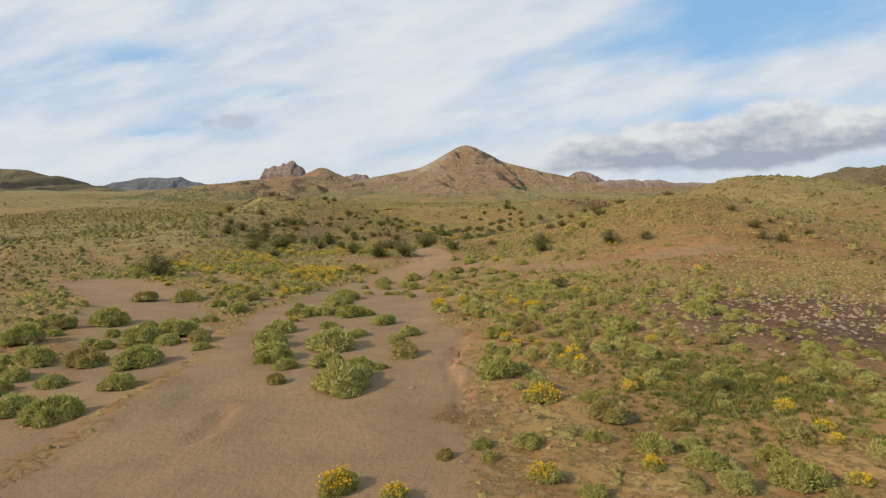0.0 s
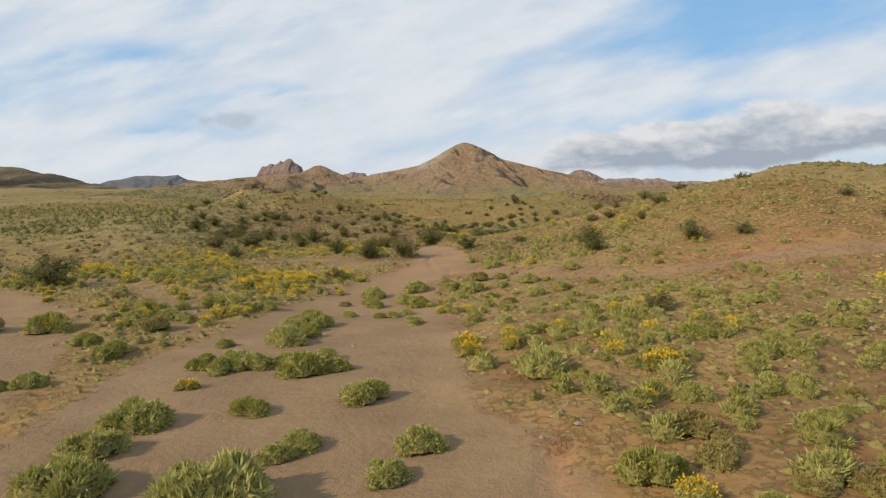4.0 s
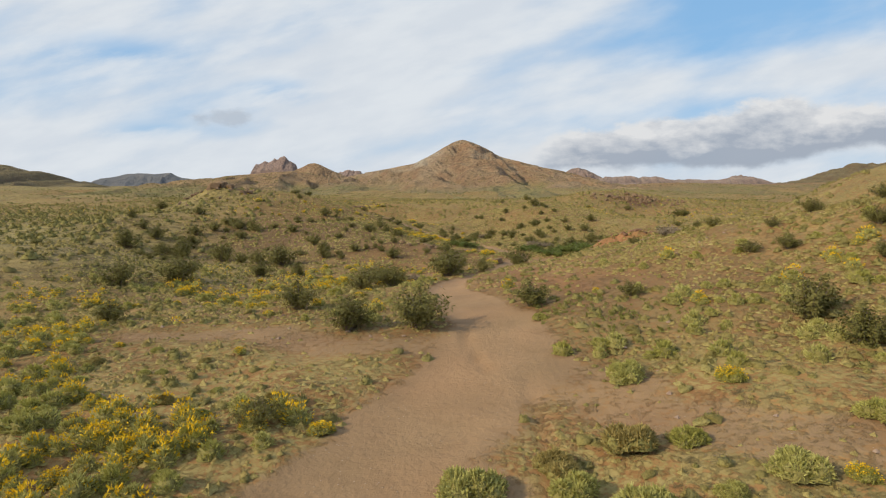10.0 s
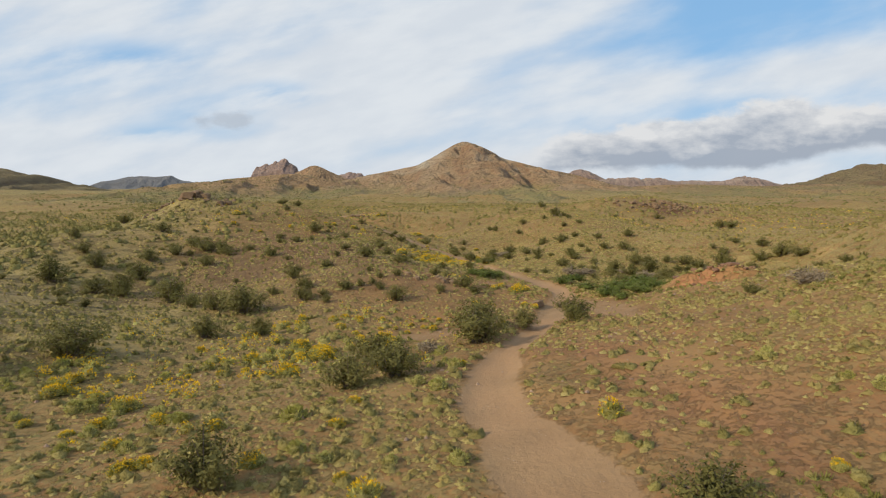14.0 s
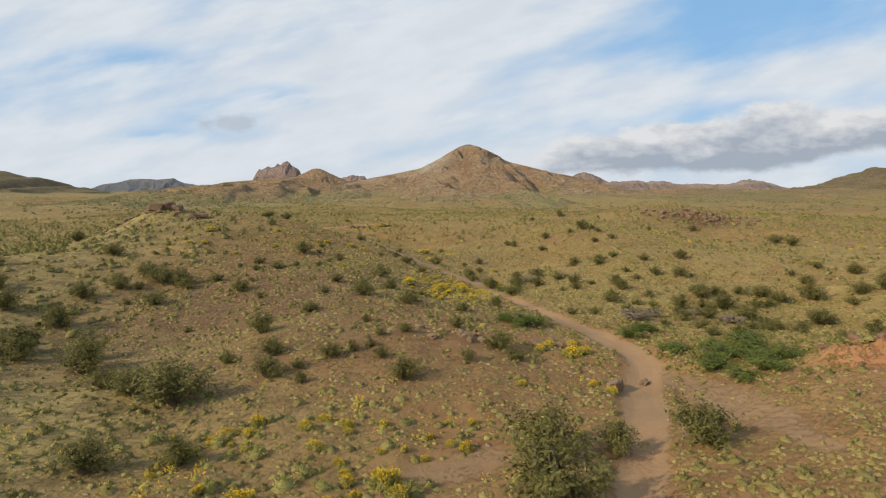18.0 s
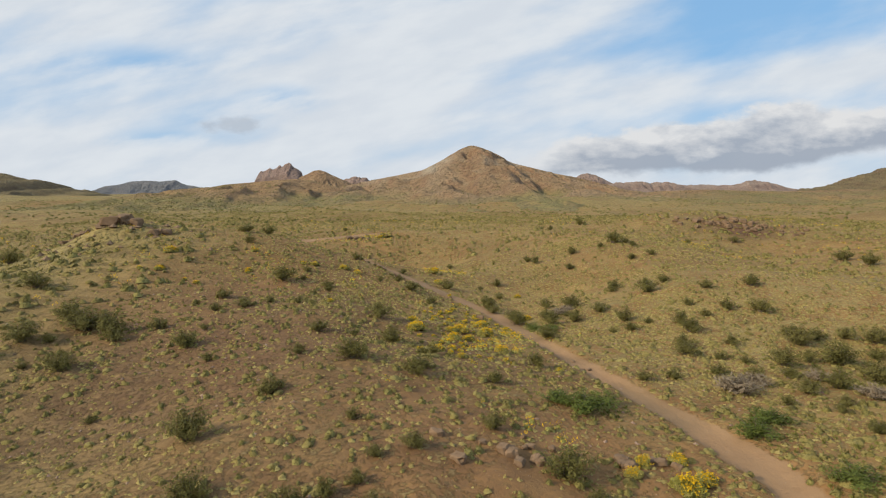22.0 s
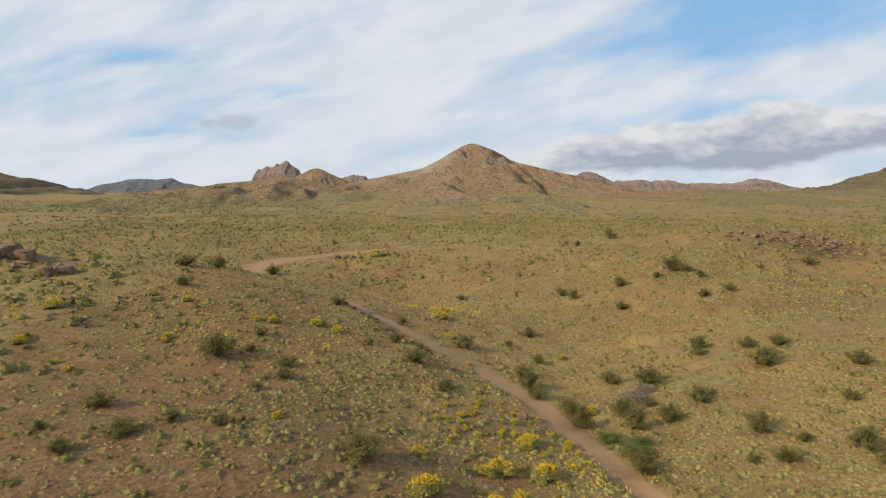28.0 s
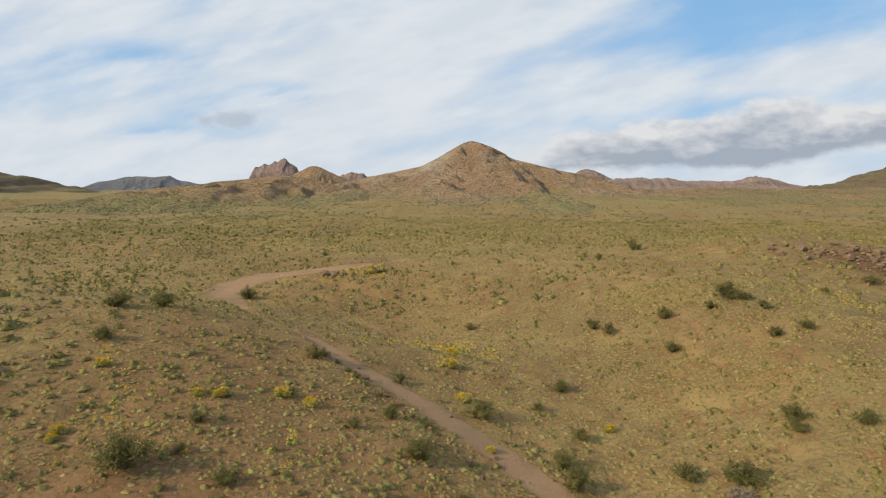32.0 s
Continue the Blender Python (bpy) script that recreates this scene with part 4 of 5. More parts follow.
YELLOW_A = (
    (-1.0, 11.3, 0.46), (8.7, 11.6, 0.35), (-2.3, 11.9, 0.56), (2.9, 17.0, 0.67), (3.0, 23.4, 0.37), (3.5, 29.2, 0.38),
    (5.0, 31.8, 0.78), (-8.7, 32.3, 0.42), (4.1, 33.4, 0.50), (-0.3, 35.0, 0.62), (1.1, 35.3, 0.48), (6.1, 36.1, 0.57),
    (-0.4, 36.5, 0.72), (1.2, 36.7, 0.44), (-18.6, 41.0, 0.79), (6.5, 41.8, 0.51), (0.0, 45.1, 0.51), (-1.3, 45.6, 0.46),
    (5.3, 51.8, 0.45), (-7.7, 51.9, 0.45), (-11.1, 54.1, 0.44), (-7.0, 55.8, 0.48), (5.1, 57.0, 0.56), (-11.5, 62.3, 0.32),
    (4.4, 69.6, 0.29), (-7.8, 71.5, 0.34), (-14.3, 72.5, 0.50), (-13.7, 72.7, 0.41), (-25.2, 75.6, 0.75), (-15.4, 77.0, 0.52),
)
YELLOW_B = (
    (-21.9, 81.0, 0.70), (-22.4, 83.0, 0.64), (-4.0, 83.2, 0.28), (-12.7, 84.5, 0.82), (-11.5, 87.1, 0.85), (-12.8, 87.3, 0.61),
    (-8.2, 87.4, 0.86), (-15.6, 87.9, 0.64), (-11.9, 89.0, 0.90), (-8.1, 89.6, 0.48), (-8.0, 90.4, 0.54), (-13.5, 90.5, 0.76),
    (-8.6, 91.6, 0.78), (-10.0, 91.8, 0.43), (-11.7, 94.3, 0.46), (-14.6, 94.6, 0.44), (-0.7, 95.6, 0.26), (-10.7, 95.8, 0.37),
    (-15.0, 95.9, 0.49), (-12.5, 96.1, 0.45), (-15.9, 96.2, 0.46), (-9.2, 96.7, 0.37), (-14.9, 96.9, 0.64), (-11.9, 96.9, 0.42),
    (2.3, 101.0, 0.52), (-2.3, 102.0, 0.39), (1.7, 102.4, 0.47), (1.6, 107.4, 0.81), (2.5, 107.9, 0.63), (-0.2, 108.3, 0.51),
)
YELLOW_C = (
    (0.5, 109.3, 0.49), (2.1, 109.6, 0.58), (-8.2, 124.7, 0.57), (-11.2, 125.4, 0.42), (-3.7, 127.4, 0.72), (-10.0, 129.7, 0.90),
    (-7.1, 129.8, 0.64), (-5.9, 130.9, 0.68), (-7.3, 133.1, 0.58), (-10.5, 133.4, 0.58), (-4.4, 133.5, 0.90), (-6.5, 133.6, 0.90),
    (-17.5, 134.4, 0.45), (-4.8, 137.0, 0.49), (-4.5, 137.9, 0.90), (-31.0, 139.4, 0.46), (-32.5, 140.4, 0.41), (-37.6, 141.9, 0.51),
    (-35.7, 142.0, 0.61), (0.6, 144.5, 0.66), (-28.2, 145.1, 0.39), (-28.3, 145.7, 0.50), (-36.9, 147.1, 0.84), (-23.7, 150.5, 0.52),
    (-22.5, 150.7, 0.61), (-29.5, 151.4, 0.57), (-7.3, 151.8, 0.44), (-17.9, 152.3, 0.62), (-19.6, 152.5, 0.71), (1.2, 157.2, 0.63),
)
YELLOW_D = (
    (-8.6, 158.9, 0.79), (-9.6, 165.1, 0.88), (-9.3, 170.1, 0.90), (-21.1, 204.7, 0.90),
)
DARK_A = (
    (8.7, 17.7, 0.35), (8.0, 40.5, 0.66), (-26.7, 53.1, 1.68), (19.3, 55.4, 0.62), (-8.8, 55.9, 0.57), (15.9, 56.1, 0.93),
    (9.7, 57.7, 0.83), (9.9, 60.9, 1.07), (-7.8, 65.8, 1.05), (-4.7, 65.9, 1.27), (5.5, 67.6, 0.53), (0.9, 68.4, 0.98),
    (-20.7, 69.7, 0.80), (-11.3, 71.0, 1.03), (-9.0, 80.6, 1.15), (-7.2, 82.4, 1.18), (-27.6, 83.1, 1.18), (-8.5, 85.6, 1.30),
    (-24.8, 86.7, 1.46), (-3.0, 89.0, 1.50), (-20.2, 92.7, 0.99), (3.5, 93.3, 1.10), (-2.5, 93.3, 1.50), (-16.8, 93.4, 0.78),
    (0.3, 93.8, 0.87), (-20.2, 99.9, 1.50), (-22.8, 100.7, 0.98), (-25.0, 102.1, 0.83), (-8.6, 102.1, 0.91), (-16.2, 102.5, 0.95),
)
DARK_B = (
    (-14.7, 103.4, 0.42), (-10.2, 104.4, 0.49), (-13.1, 104.6, 0.58), (-5.1, 104.8, 0.50), (-19.3, 104.9, 0.52), (-16.7, 105.3, 0.72),
    (-11.9, 105.3, 0.44), (-2.1, 105.8, 0.53), (-28.3, 105.9, 1.38), (-10.9, 106.0, 0.37), (-10.5, 107.6, 0.34), (-2.9, 107.7, 0.95),
    (-33.7, 107.9, 1.02), (-9.0, 108.2, 0.51), (-36.5, 108.2, 1.06), (-29.9, 108.8, 1.24), (-18.8, 110.0, 0.92), (-34.9, 110.0, 1.50),
    (-41.7, 110.4, 1.50), (-5.6, 110.8, 0.56), (-11.9, 111.1, 0.38), (-16.7, 114.8, 0.70), (-36.0, 115.2, 1.16), (-41.1, 116.8, 1.09),
    (-9.4, 117.6, 0.69), (-4.9, 118.1, 0.52), (-8.9, 118.8, 0.43), (-13.2, 119.4, 0.88), (-31.1, 120.1, 0.75), (-16.6, 120.1, 0.46),
)
DARK_C = (
    (16.1, 120.5, 1.01), (-45.0, 121.0, 1.02), (-37.9, 121.2, 1.12), (4.8, 121.6, 0.59), (-9.2, 122.1, 0.46), (7.0, 122.6, 0.61),
    (-24.7, 122.9, 0.91), (-8.5, 123.2, 0.49), (10.2, 123.4, 0.63), (12.7, 123.5, 0.51), (-1.7, 124.2, 0.70), (-36.3, 124.2, 1.32),
    (-30.4, 124.8, 0.80), (21.9, 124.9, 1.32), (-11.4, 125.1, 0.78), (28.9, 125.1, 1.40), (-16.5, 125.2, 0.71), (15.9, 125.7, 1.10),
    (38.4, 125.9, 1.13), (-24.8, 126.1, 0.39), (-31.4, 126.2, 1.28), (-49.2, 126.3, 1.04), (-28.4, 126.9, 0.73), (-33.7, 126.9, 1.50),
    (20.9, 127.7, 1.50), (18.9, 127.8, 0.73), (-35.8, 128.5, 1.22), (38.2, 129.2, 1.37), (36.0, 130.0, 1.17), (10.8, 130.3, 0.86),
)
DARK_D = (
    (-25.7, 130.5, 0.54), (14.8, 130.9, 0.74), (31.7, 131.1, 1.50), (28.6, 131.1, 1.16), (-13.1, 131.4, 1.23), (20.4, 131.5, 1.25),
    (-24.1, 132.3, 0.78), (27.3, 132.3, 1.16), (-19.9, 133.2, 0.55), (-22.5, 133.7, 0.45), (12.8, 134.0, 1.01), (38.9, 134.9, 1.04),
    (-42.8, 134.9, 1.18), (33.7, 135.1, 0.90), (8.2, 135.3, 0.66), (-26.9, 135.4, 0.73), (6.9, 135.8, 0.44), (1.1, 135.8, 1.06),
    (12.8, 136.0, 0.92), (10.5, 137.4, 0.47), (33.4, 137.5, 0.55), (15.8, 137.9, 0.66), (21.2, 138.6, 1.03), (37.1, 138.7, 0.77),
    (-20.0, 138.8, 0.38), (8.8, 139.0, 0.95), (18.4, 139.3, 0.75), (-19.0, 141.1, 0.59), (15.7, 141.3, 0.59), (2.7, 141.7, 0.96),
)
DARK_E = (
    (-0.6, 142.0, 1.05), (5.1, 142.6, 0.98), (-19.5, 143.4, 0.67), (-24.1, 143.6, 1.25), (-9.4, 144.0, 0.53), (2.6, 144.0, 1.03),
    (-0.7, 144.6, 0.88), (-9.1, 144.9, 0.55), (8.1, 144.9, 1.00), (-22.4, 145.3, 0.45), (4.9, 145.4, 0.52), (23.9, 145.5, 1.06),
    (19.2, 145.6, 0.89), (-2.7, 146.8, 0.80), (-22.6, 147.9, 0.51), (14.2, 148.2, 1.17), (-11.4, 148.3, 0.83), (-3.0, 149.0, 0.89),
    (-55.7, 149.1, 1.22), (6.1, 149.4, 1.16), (3.6, 150.5, 0.77), (-15.1, 150.6, 0.49), (17.1, 151.6, 0.77), (-3.1, 151.6, 0.87),
    (-13.2, 152.8, 0.63), (15.6, 153.2, 0.78), (-31.0, 154.3, 0.73), (12.1, 154.4, 0.77), (-1.2, 155.5, 0.68), (12.7, 155.9, 1.05),
)
DARK_F = (
    (-7.5, 156.6, 1.16), (-19.0, 158.8, 0.76), (-13.2, 159.1, 0.62), (-3.3, 159.6, 0.52), (-33.2, 159.9, 0.97), (48.0, 161.8, 1.39),
    (-31.1, 162.2, 1.00), (-0.7, 163.9, 0.94), (19.0, 169.2, 0.84), (22.1, 169.7, 0.69), (10.3, 169.8, 0.81), (50.1, 169.9, 1.38),
    (20.9, 174.6, 0.73), (6.2, 175.5, 0.86), (16.4, 175.9, 0.72), (12.1, 176.3, 1.07), (5.3, 177.5, 0.66), (20.9, 177.8, 0.69),
    (19.0, 178.3, 1.50), (5.3, 178.7, 0.65), (33.8, 185.1, 0.66), (-7.0, 186.2, 0.72), (-33.9, 189.0, 1.34), (47.2, 195.9, 1.16),
    (-19.8, 204.9, 0.54), (15.2, 212.6, 0.75), (23.8, 222.3, 1.40), (-32.5, 227.9, 0.80),
)


rng = np.random.default_rng(11)
placed = []


def plant(protos, rows, squash=1.0, grow=1.0):
    for x, y, r in rows:
        stand(protos[int(rng.integers(0, len(protos)))], x, y, r * grow, rng, squash)
        placed.append((x, y, r))


def free_spot(x, y, r):
    return all((x - a) ** 2 + (y - b) ** 2 > (0.75 * (r + c)) ** 2 for a, b, c in placed)


# bushes grown together into islands in the sandy wash
ISLANDS = (
    (-7.9, 44.6, 0.75), (-8.4, 43.5, 0.70), (-7.6, 43.2, 0.72), (-8.2, 42.0, 0.80), (-7.2, 41.4, 0.75), (-7.9, 40.4, 0.70), (-6.9, 40.0, 0.66), (-7.8, 39.0, 0.60), (-7.1, 38.2, 0.55),
    (-15.7, 43.0, 0.90), (-14.6, 43.7, 0.80), (-13.6, 43.3, 0.70), (-16.3, 45.0, 0.80), (-15.1, 46.2, 0.70), (-14.0, 47.2, 0.70), (-9.8, 38.2, 0.55),
    (-9.3, 34.9, 0.80), (-8.3, 34.3, 0.80), (-7.4, 34.7, 0.80), (-5.3, 34.5, 0.70),
)


def remove(protos):
    for ob in protos:
        for o in (*ob.children_recursive, ob):
            bpy.data.objects.remove(o)


P_GREEN = [brittlebush(100 + i, False, i == 5) for i in range(6)]
P_YELLOW = [brittlebush(200 + i, True) for i in range(4)]
P_DARK = [creosote(300 + i) for i in range(5)]
P_LUSH = [creosote(400 + i, True) for i in range(2)]
P_BRUSH = [dry_brush(450 + i) for i in range(2)]
plant(P_GREEN, GREEN_A + GREEN_B, 1.05, 1.32)
plant(P_GREEN, GREEN_C + GREEN_D, 1.05, 1.2)
plant(P_GREEN, [row for row in ISLANDS if free_spot(row[0], row[1], 0.3 * row[2])], 1.05)
plant(P_YELLOW, YELLOW_A + YELLOW_B + YELLOW_C + YELLOW_D, 1.0, 1.1)
plant(P_DARK, DARK_A + DARK_B, 0.9, 1.25)
plant(P_DARK, DARK_C + DARK_D + DARK_E + DARK_F, 0.85, 1.1)
# shrubs along the cut edge of the track
plant(P_DARK, tuple((-10.4 - 8.2 * s + 0.25 * math.sin(9 * s), 152.2 + 7.6 * s, 0.26 + 0.12 * math.sin(17 * s) ** 2) for s in [i / 9 for i in range(10)]), 0.7)
# the green patch at the mouth of the side wash
plant(P_LUSH, ((8.6, 103.2, 1.0), (9.8, 105.2, 1.2), (11.2, 103.6, 1.1), (12.2, 106.0, 1.3), (10.8, 107.8, 1.1), (13.2, 108.6, 1.2), (8.0, 107.4, 0.9), (7.0, 112.6, 1.0), (8.4, 114.2, 0.9), (-0.4, 115.2, 1.1), (0.8, 116.4, 0.9), (-1.8, 116.0, 0.9), (9.0, 100.8, 0.9), (10.6, 101.4, 1.0), (12.6, 103.2, 1.0), (1.2, 137.6, 0.9), (0.6, 140.0, 0.8), (2.0, 139.0, 0.7)), 0.5, 1.25)
# leafless grey brush in the wash
plant(P_BRUSH, ((9.6, 119.6, 1.5), (11.4, 121.2, 1.2), (17.5, 119.0, 1.3), (16.2, 122.4, 1.0), (4.2, 146.6, 1.2), (5.4, 148.0, 0.9), (15.6, 88.5, 1.3), (-5.6, 88.0, 1.0)), 0.7)


def near_fill(protos, count, x0, x1, y0, y1, r0, r1, sand_max, squash=1.0, clump=0.0, seed=3):
    """Fill a stretch beside the track with more plants, off the sand and clear of one another."""
    made, tries = 0, 0
    while made < count and tries < count * 30:
        tries += 1
        x, y, r = rng.uniform(x0, x1), rng.uniform(y0, y1), rng.uniform(r0, r1)
        if float(sandiness(np.array([x]), np.array([y]))[0]) > sand_max or not free_spot(x, y, r):
            continue
        if clump and float(value_noise(np.array([x]), np.array([y]), 7.0, seed)[0]) < clump:
            continue
        stand(protos[int(rng.integers(0, len(protos)))], x, y, r, rng, squash)
        placed.append((x, y, r))
        made += 1


near_fill(P_GREEN, 26, -22, -11, 15, 33, 0.5, 0.95, 1.1)
near_fill(P_GREEN, 40, 3, 15, 9, 30, 0.35, 0.65, 0.5)
near_fill(P_YELLOW, 14, 1.5, 12, 9, 30, 0.35, 0.55, 0.5)
near_fill(P_GREEN, 95, -3, 16, 8, 56, 0.28, 0.6, 0.35)
near_fill(P_GREEN, 75, -26, -8, 12, 66, 0.3, 0.6, 0.35)
near_fill(P_YELLOW, 32, -26, -7, 44, 78, 0.3, 0.55, 0.4, 1.0, -0.1)
near_fill(P_YELLOW, 30, -20, -5, 84, 98, 0.25, 0.5, 0.4, 1.0, 0.0, 8)
near_fill(P_YELLOW, 70, -10, 0, 122, 144, 0.24, 0.46, 0.5, 1.0, -0.3, 9)
near_fill(P_DARK, 14, -46, -14, 95, 135, 0.4, 0.7, 0.25, 0.85)
near_fill(P_DARK, 30, 10, 36, 112, 134, 0.5, 1.0, 0.25, 0.8)
near_fill(P_DARK, 20, 12, 42, 50, 90, 0.45, 0.9, 0.25, 0.85)
for group in (P_GREEN, P_YELLOW, P_DARK, P_LUSH, P_BRUSH):
    remove(group)


# ---- low growth in great numbers ----
def scatter(seed, count, x0, x1, y0, y1, keep):
    """Places where keep, a chance from 0 to 1, lets a plant grow."""
    r = np.random.default_rng(seed)
    x, y = r.uniform(x0, x1, count), r.uniform(y0, y1, count)
    ok = r.uniform(0, 1, count) < keep(x, y)
    return x[ok], y[ok], r


def clump_mesh(name, x, y, r, rng, mat, segs, rings, spikes, leaf=0.16, flat=0.8, core=True, jitter=0.15, broad=0.0, cushion=False):
    """Mounded plants joined into one mesh: a rounded inside and fine leaves on it."""
    n = len(x)
    # more leaves on the plants beside the track
    beside = (np.abs(x + 2.0) < 10.0 + 0.35 * y) & (y < 84)
    v, f = mounds(rng, np.stack([x, y, land(x, y)], 1), r * (0.66 if spikes and core and not cushion else 0.9), segs, rings, flat, jitter)
    per_v, per_f = (rings + 1) * segs, rings * segs
    plant_tint = rng.uniform(0, 1, n)
    tint = np.repeat(plant_tint, per_v)
    if spikes:
        which = np.repeat(np.arange(n), np.where(beside | (spikes <= 30), spikes, spikes // 3))
        wide = np.where(beside, broad or 0.46, broad or 0.6)[which]
        face = f[which * per_f + rng.integers(0, per_f, len(which))]
        lv, lf = fuzz(rng, v, face, r[which] * leaf * 2.4, r[which] * leaf * wide)
        tint = np.concatenate([tint, np.repeat(plant_tint[which], 4)]) if core else np.repeat(plant_tint[which], 4)
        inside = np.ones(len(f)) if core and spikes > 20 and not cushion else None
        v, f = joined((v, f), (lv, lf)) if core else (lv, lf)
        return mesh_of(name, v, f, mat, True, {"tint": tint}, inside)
    return mesh_of(name, v, f, mat, True, {"tint": tint})


def stuff(name, label, category, me):
    return tagged(new(name, me), label, category, kind="stuff")


def off_sand(x, y, density, patch=0.0, size=9.0, seed=1):
    d = density * (1 - np.clip(sandiness(x, y) * 1.6, 0, 1))
    return d * np.clip(1 + patch * fractal(x, y, size, 2, seed) * 1.4, 0, 1.6)


def cover():
    # close to the track: thick in the basin and on the shelf beside the wash, thin on the bare knolls
    def bare(a, b):
        return np.clip(spot(a, b, -8, 63, 4) + spot(a, b, -16, 66, 4.5) + 0.8 * spot(a, b, 3, 73, 4) + 0.8 * spot(a, b, 1.5, 82, 4) + 0.9 * spot(a, b, 15, 51, 4.5) + 0.9 * spot(a, b, 5, 48, 4.5) + 1.3 * spot(a, b, 18.5, 28.0, 6) + spot(a, b, 14.2, 97.4, 2.8) + 0.6 * spot(a, b, -9, 105, 6) + 0.6 * spot(a, b, -26, 114, 6) + 0.5 * spot(a, b, -22, 126, 7) + 0.5 * spot(a, b, -25, 140, 5) + 0.5 * spot(a, b, -38, 137, 5) + 0.7 * spot(a, b, -6.5, 92.5, 3), 0, 1)
    def thick(a, b):
        return np.clip(0.6 + 1.3 * spot(a, b, -22, 60, 16) - 0.28 * spot(a, b, 9, 24, 14) + 0.4 * spot(a, b, 14, 66, 20) + 0.3 * fractal(a, b, 17, 2, 70), 0.12, 1.5) - 0.08 * spot(a, b, -16, 118, 22)
    def near(a, b, d, patch, size, seed):
        return off_sand(a, b, d, patch, size, seed) * thick(a, b) * (1 - 0.85 * bare(a, b))
    x, y, r = scatter(1, 95000, -34, 34, 4, 190, lambda a, b: near(a, b, 0.19, 0.9, 6, 71) * (1 + 0.45 * np.clip((a - 1) / 6, 0, 1)))
    stuff("low_shrubs", "small grey-green shrubs dotted over the desert slopes", "shrubs", clump_mesh("low_shrubs", x, y, 0.09 + 0.25 * r.uniform(0, 1, len(x)) ** 2.0, r, M_SAGE, 6, 2, 48, 0.17, 0.62, True, 0.26, 0.34, True))
    x, y, r = scatter(2, 150000, -34, 34, 4, 190, lambda a, b: near(a, b, 0.5, 0.8, 5, 72) * (1 + 0.45 * np.clip((a - 1) / 6, 0, 1)))
    stuff("dry_tufts", "small straw-coloured tufts of dry grass", "dry grass", clump_mesh("dry_tufts", x, y, 0.06 + 0.15 * r.uniform(0, 1, len(x)) ** 1.6, r, M_PALE, 5, 1, 6, 0.24, 0.66, True, 0.3, 0.42, True))
    x, y, r = scatter(9, 40000, -34, 34, 20, 190, lambda a, b: off_sand(a, b, 0.07, 0.8, 9, 79) * (0.3 + 0.5 * (b > 60) + 0.5 * (b > 95)) * (1 + 0.6 * spot(a, b, -26, 120, 30) + 3.2 * spot(a, b, -28, 90, 14) + 1.2 * spot(a, b, 20, 105, 20) + 2.5 * spot(a, b, 8, 66, 6) + 1.5 * spot(a, b, 16, 78, 9) + 1.6 * spot(a, b, -34, 122, 8)))
    stuff("dark_shrubs", "small dark olive shrubs dotted over the desert slopes", "shrubs", clump_mesh("dark_shrubs", x, y, 0.12 + 0.28 * r.uniform(0, 1, len(x)) ** 1.5, r, M_CREOSOTE, 5, 2, 26, 0.18, 0.9))
    # thick rounded shrubs in the basin and on the shelf beside the wash
    x, y, r = scatter(10, 10000, -34, 26, 8, 98, lambda a, b: off_sand(a, b, 0.45, 1.8, 5, 83) * np.clip(1.5 * spot(a, b, -20, 57, 15) + 0.62 * spot(a, b, 9, 32, 10) + 0.4 * spot(a, b, 8, 17, 8) + 0.15 * spot(a, b, 14, 55, 14) + 0.7 * spot(a, b, -17, 49, 5) + 0.8 * spot(a, b, -22, 79, 7) + 0.5 * spot(a, b, -13, 90, 6) + 0.6 * spot(a, b, 5.5, 62.5, 3.5) + 0.35 * spot(a, b, 10, 70, 5), 0, 1.3) * (1 - 0.9 * bare(a, b)))
    size = r.uniform(0.28, 0.62, len(x))
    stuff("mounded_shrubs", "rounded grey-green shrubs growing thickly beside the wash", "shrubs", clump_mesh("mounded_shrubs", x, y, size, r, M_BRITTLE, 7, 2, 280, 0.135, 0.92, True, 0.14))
    some = (value_noise(x, y, 2.6, 57) + r.normal(0, 0.25, len(x)) > np.where(x < 0, 0.42, 0.6))
    stuff("mounded_blossom", "yellow flower heads on the rounded shrubs", "flowers", clump_mesh("mounded_blossom", x[some], y[some], size[some] * 1.0, r, M_FLOWER, 7, 2, 75, 0.085, 1.15, False, 0.15, 0.9))
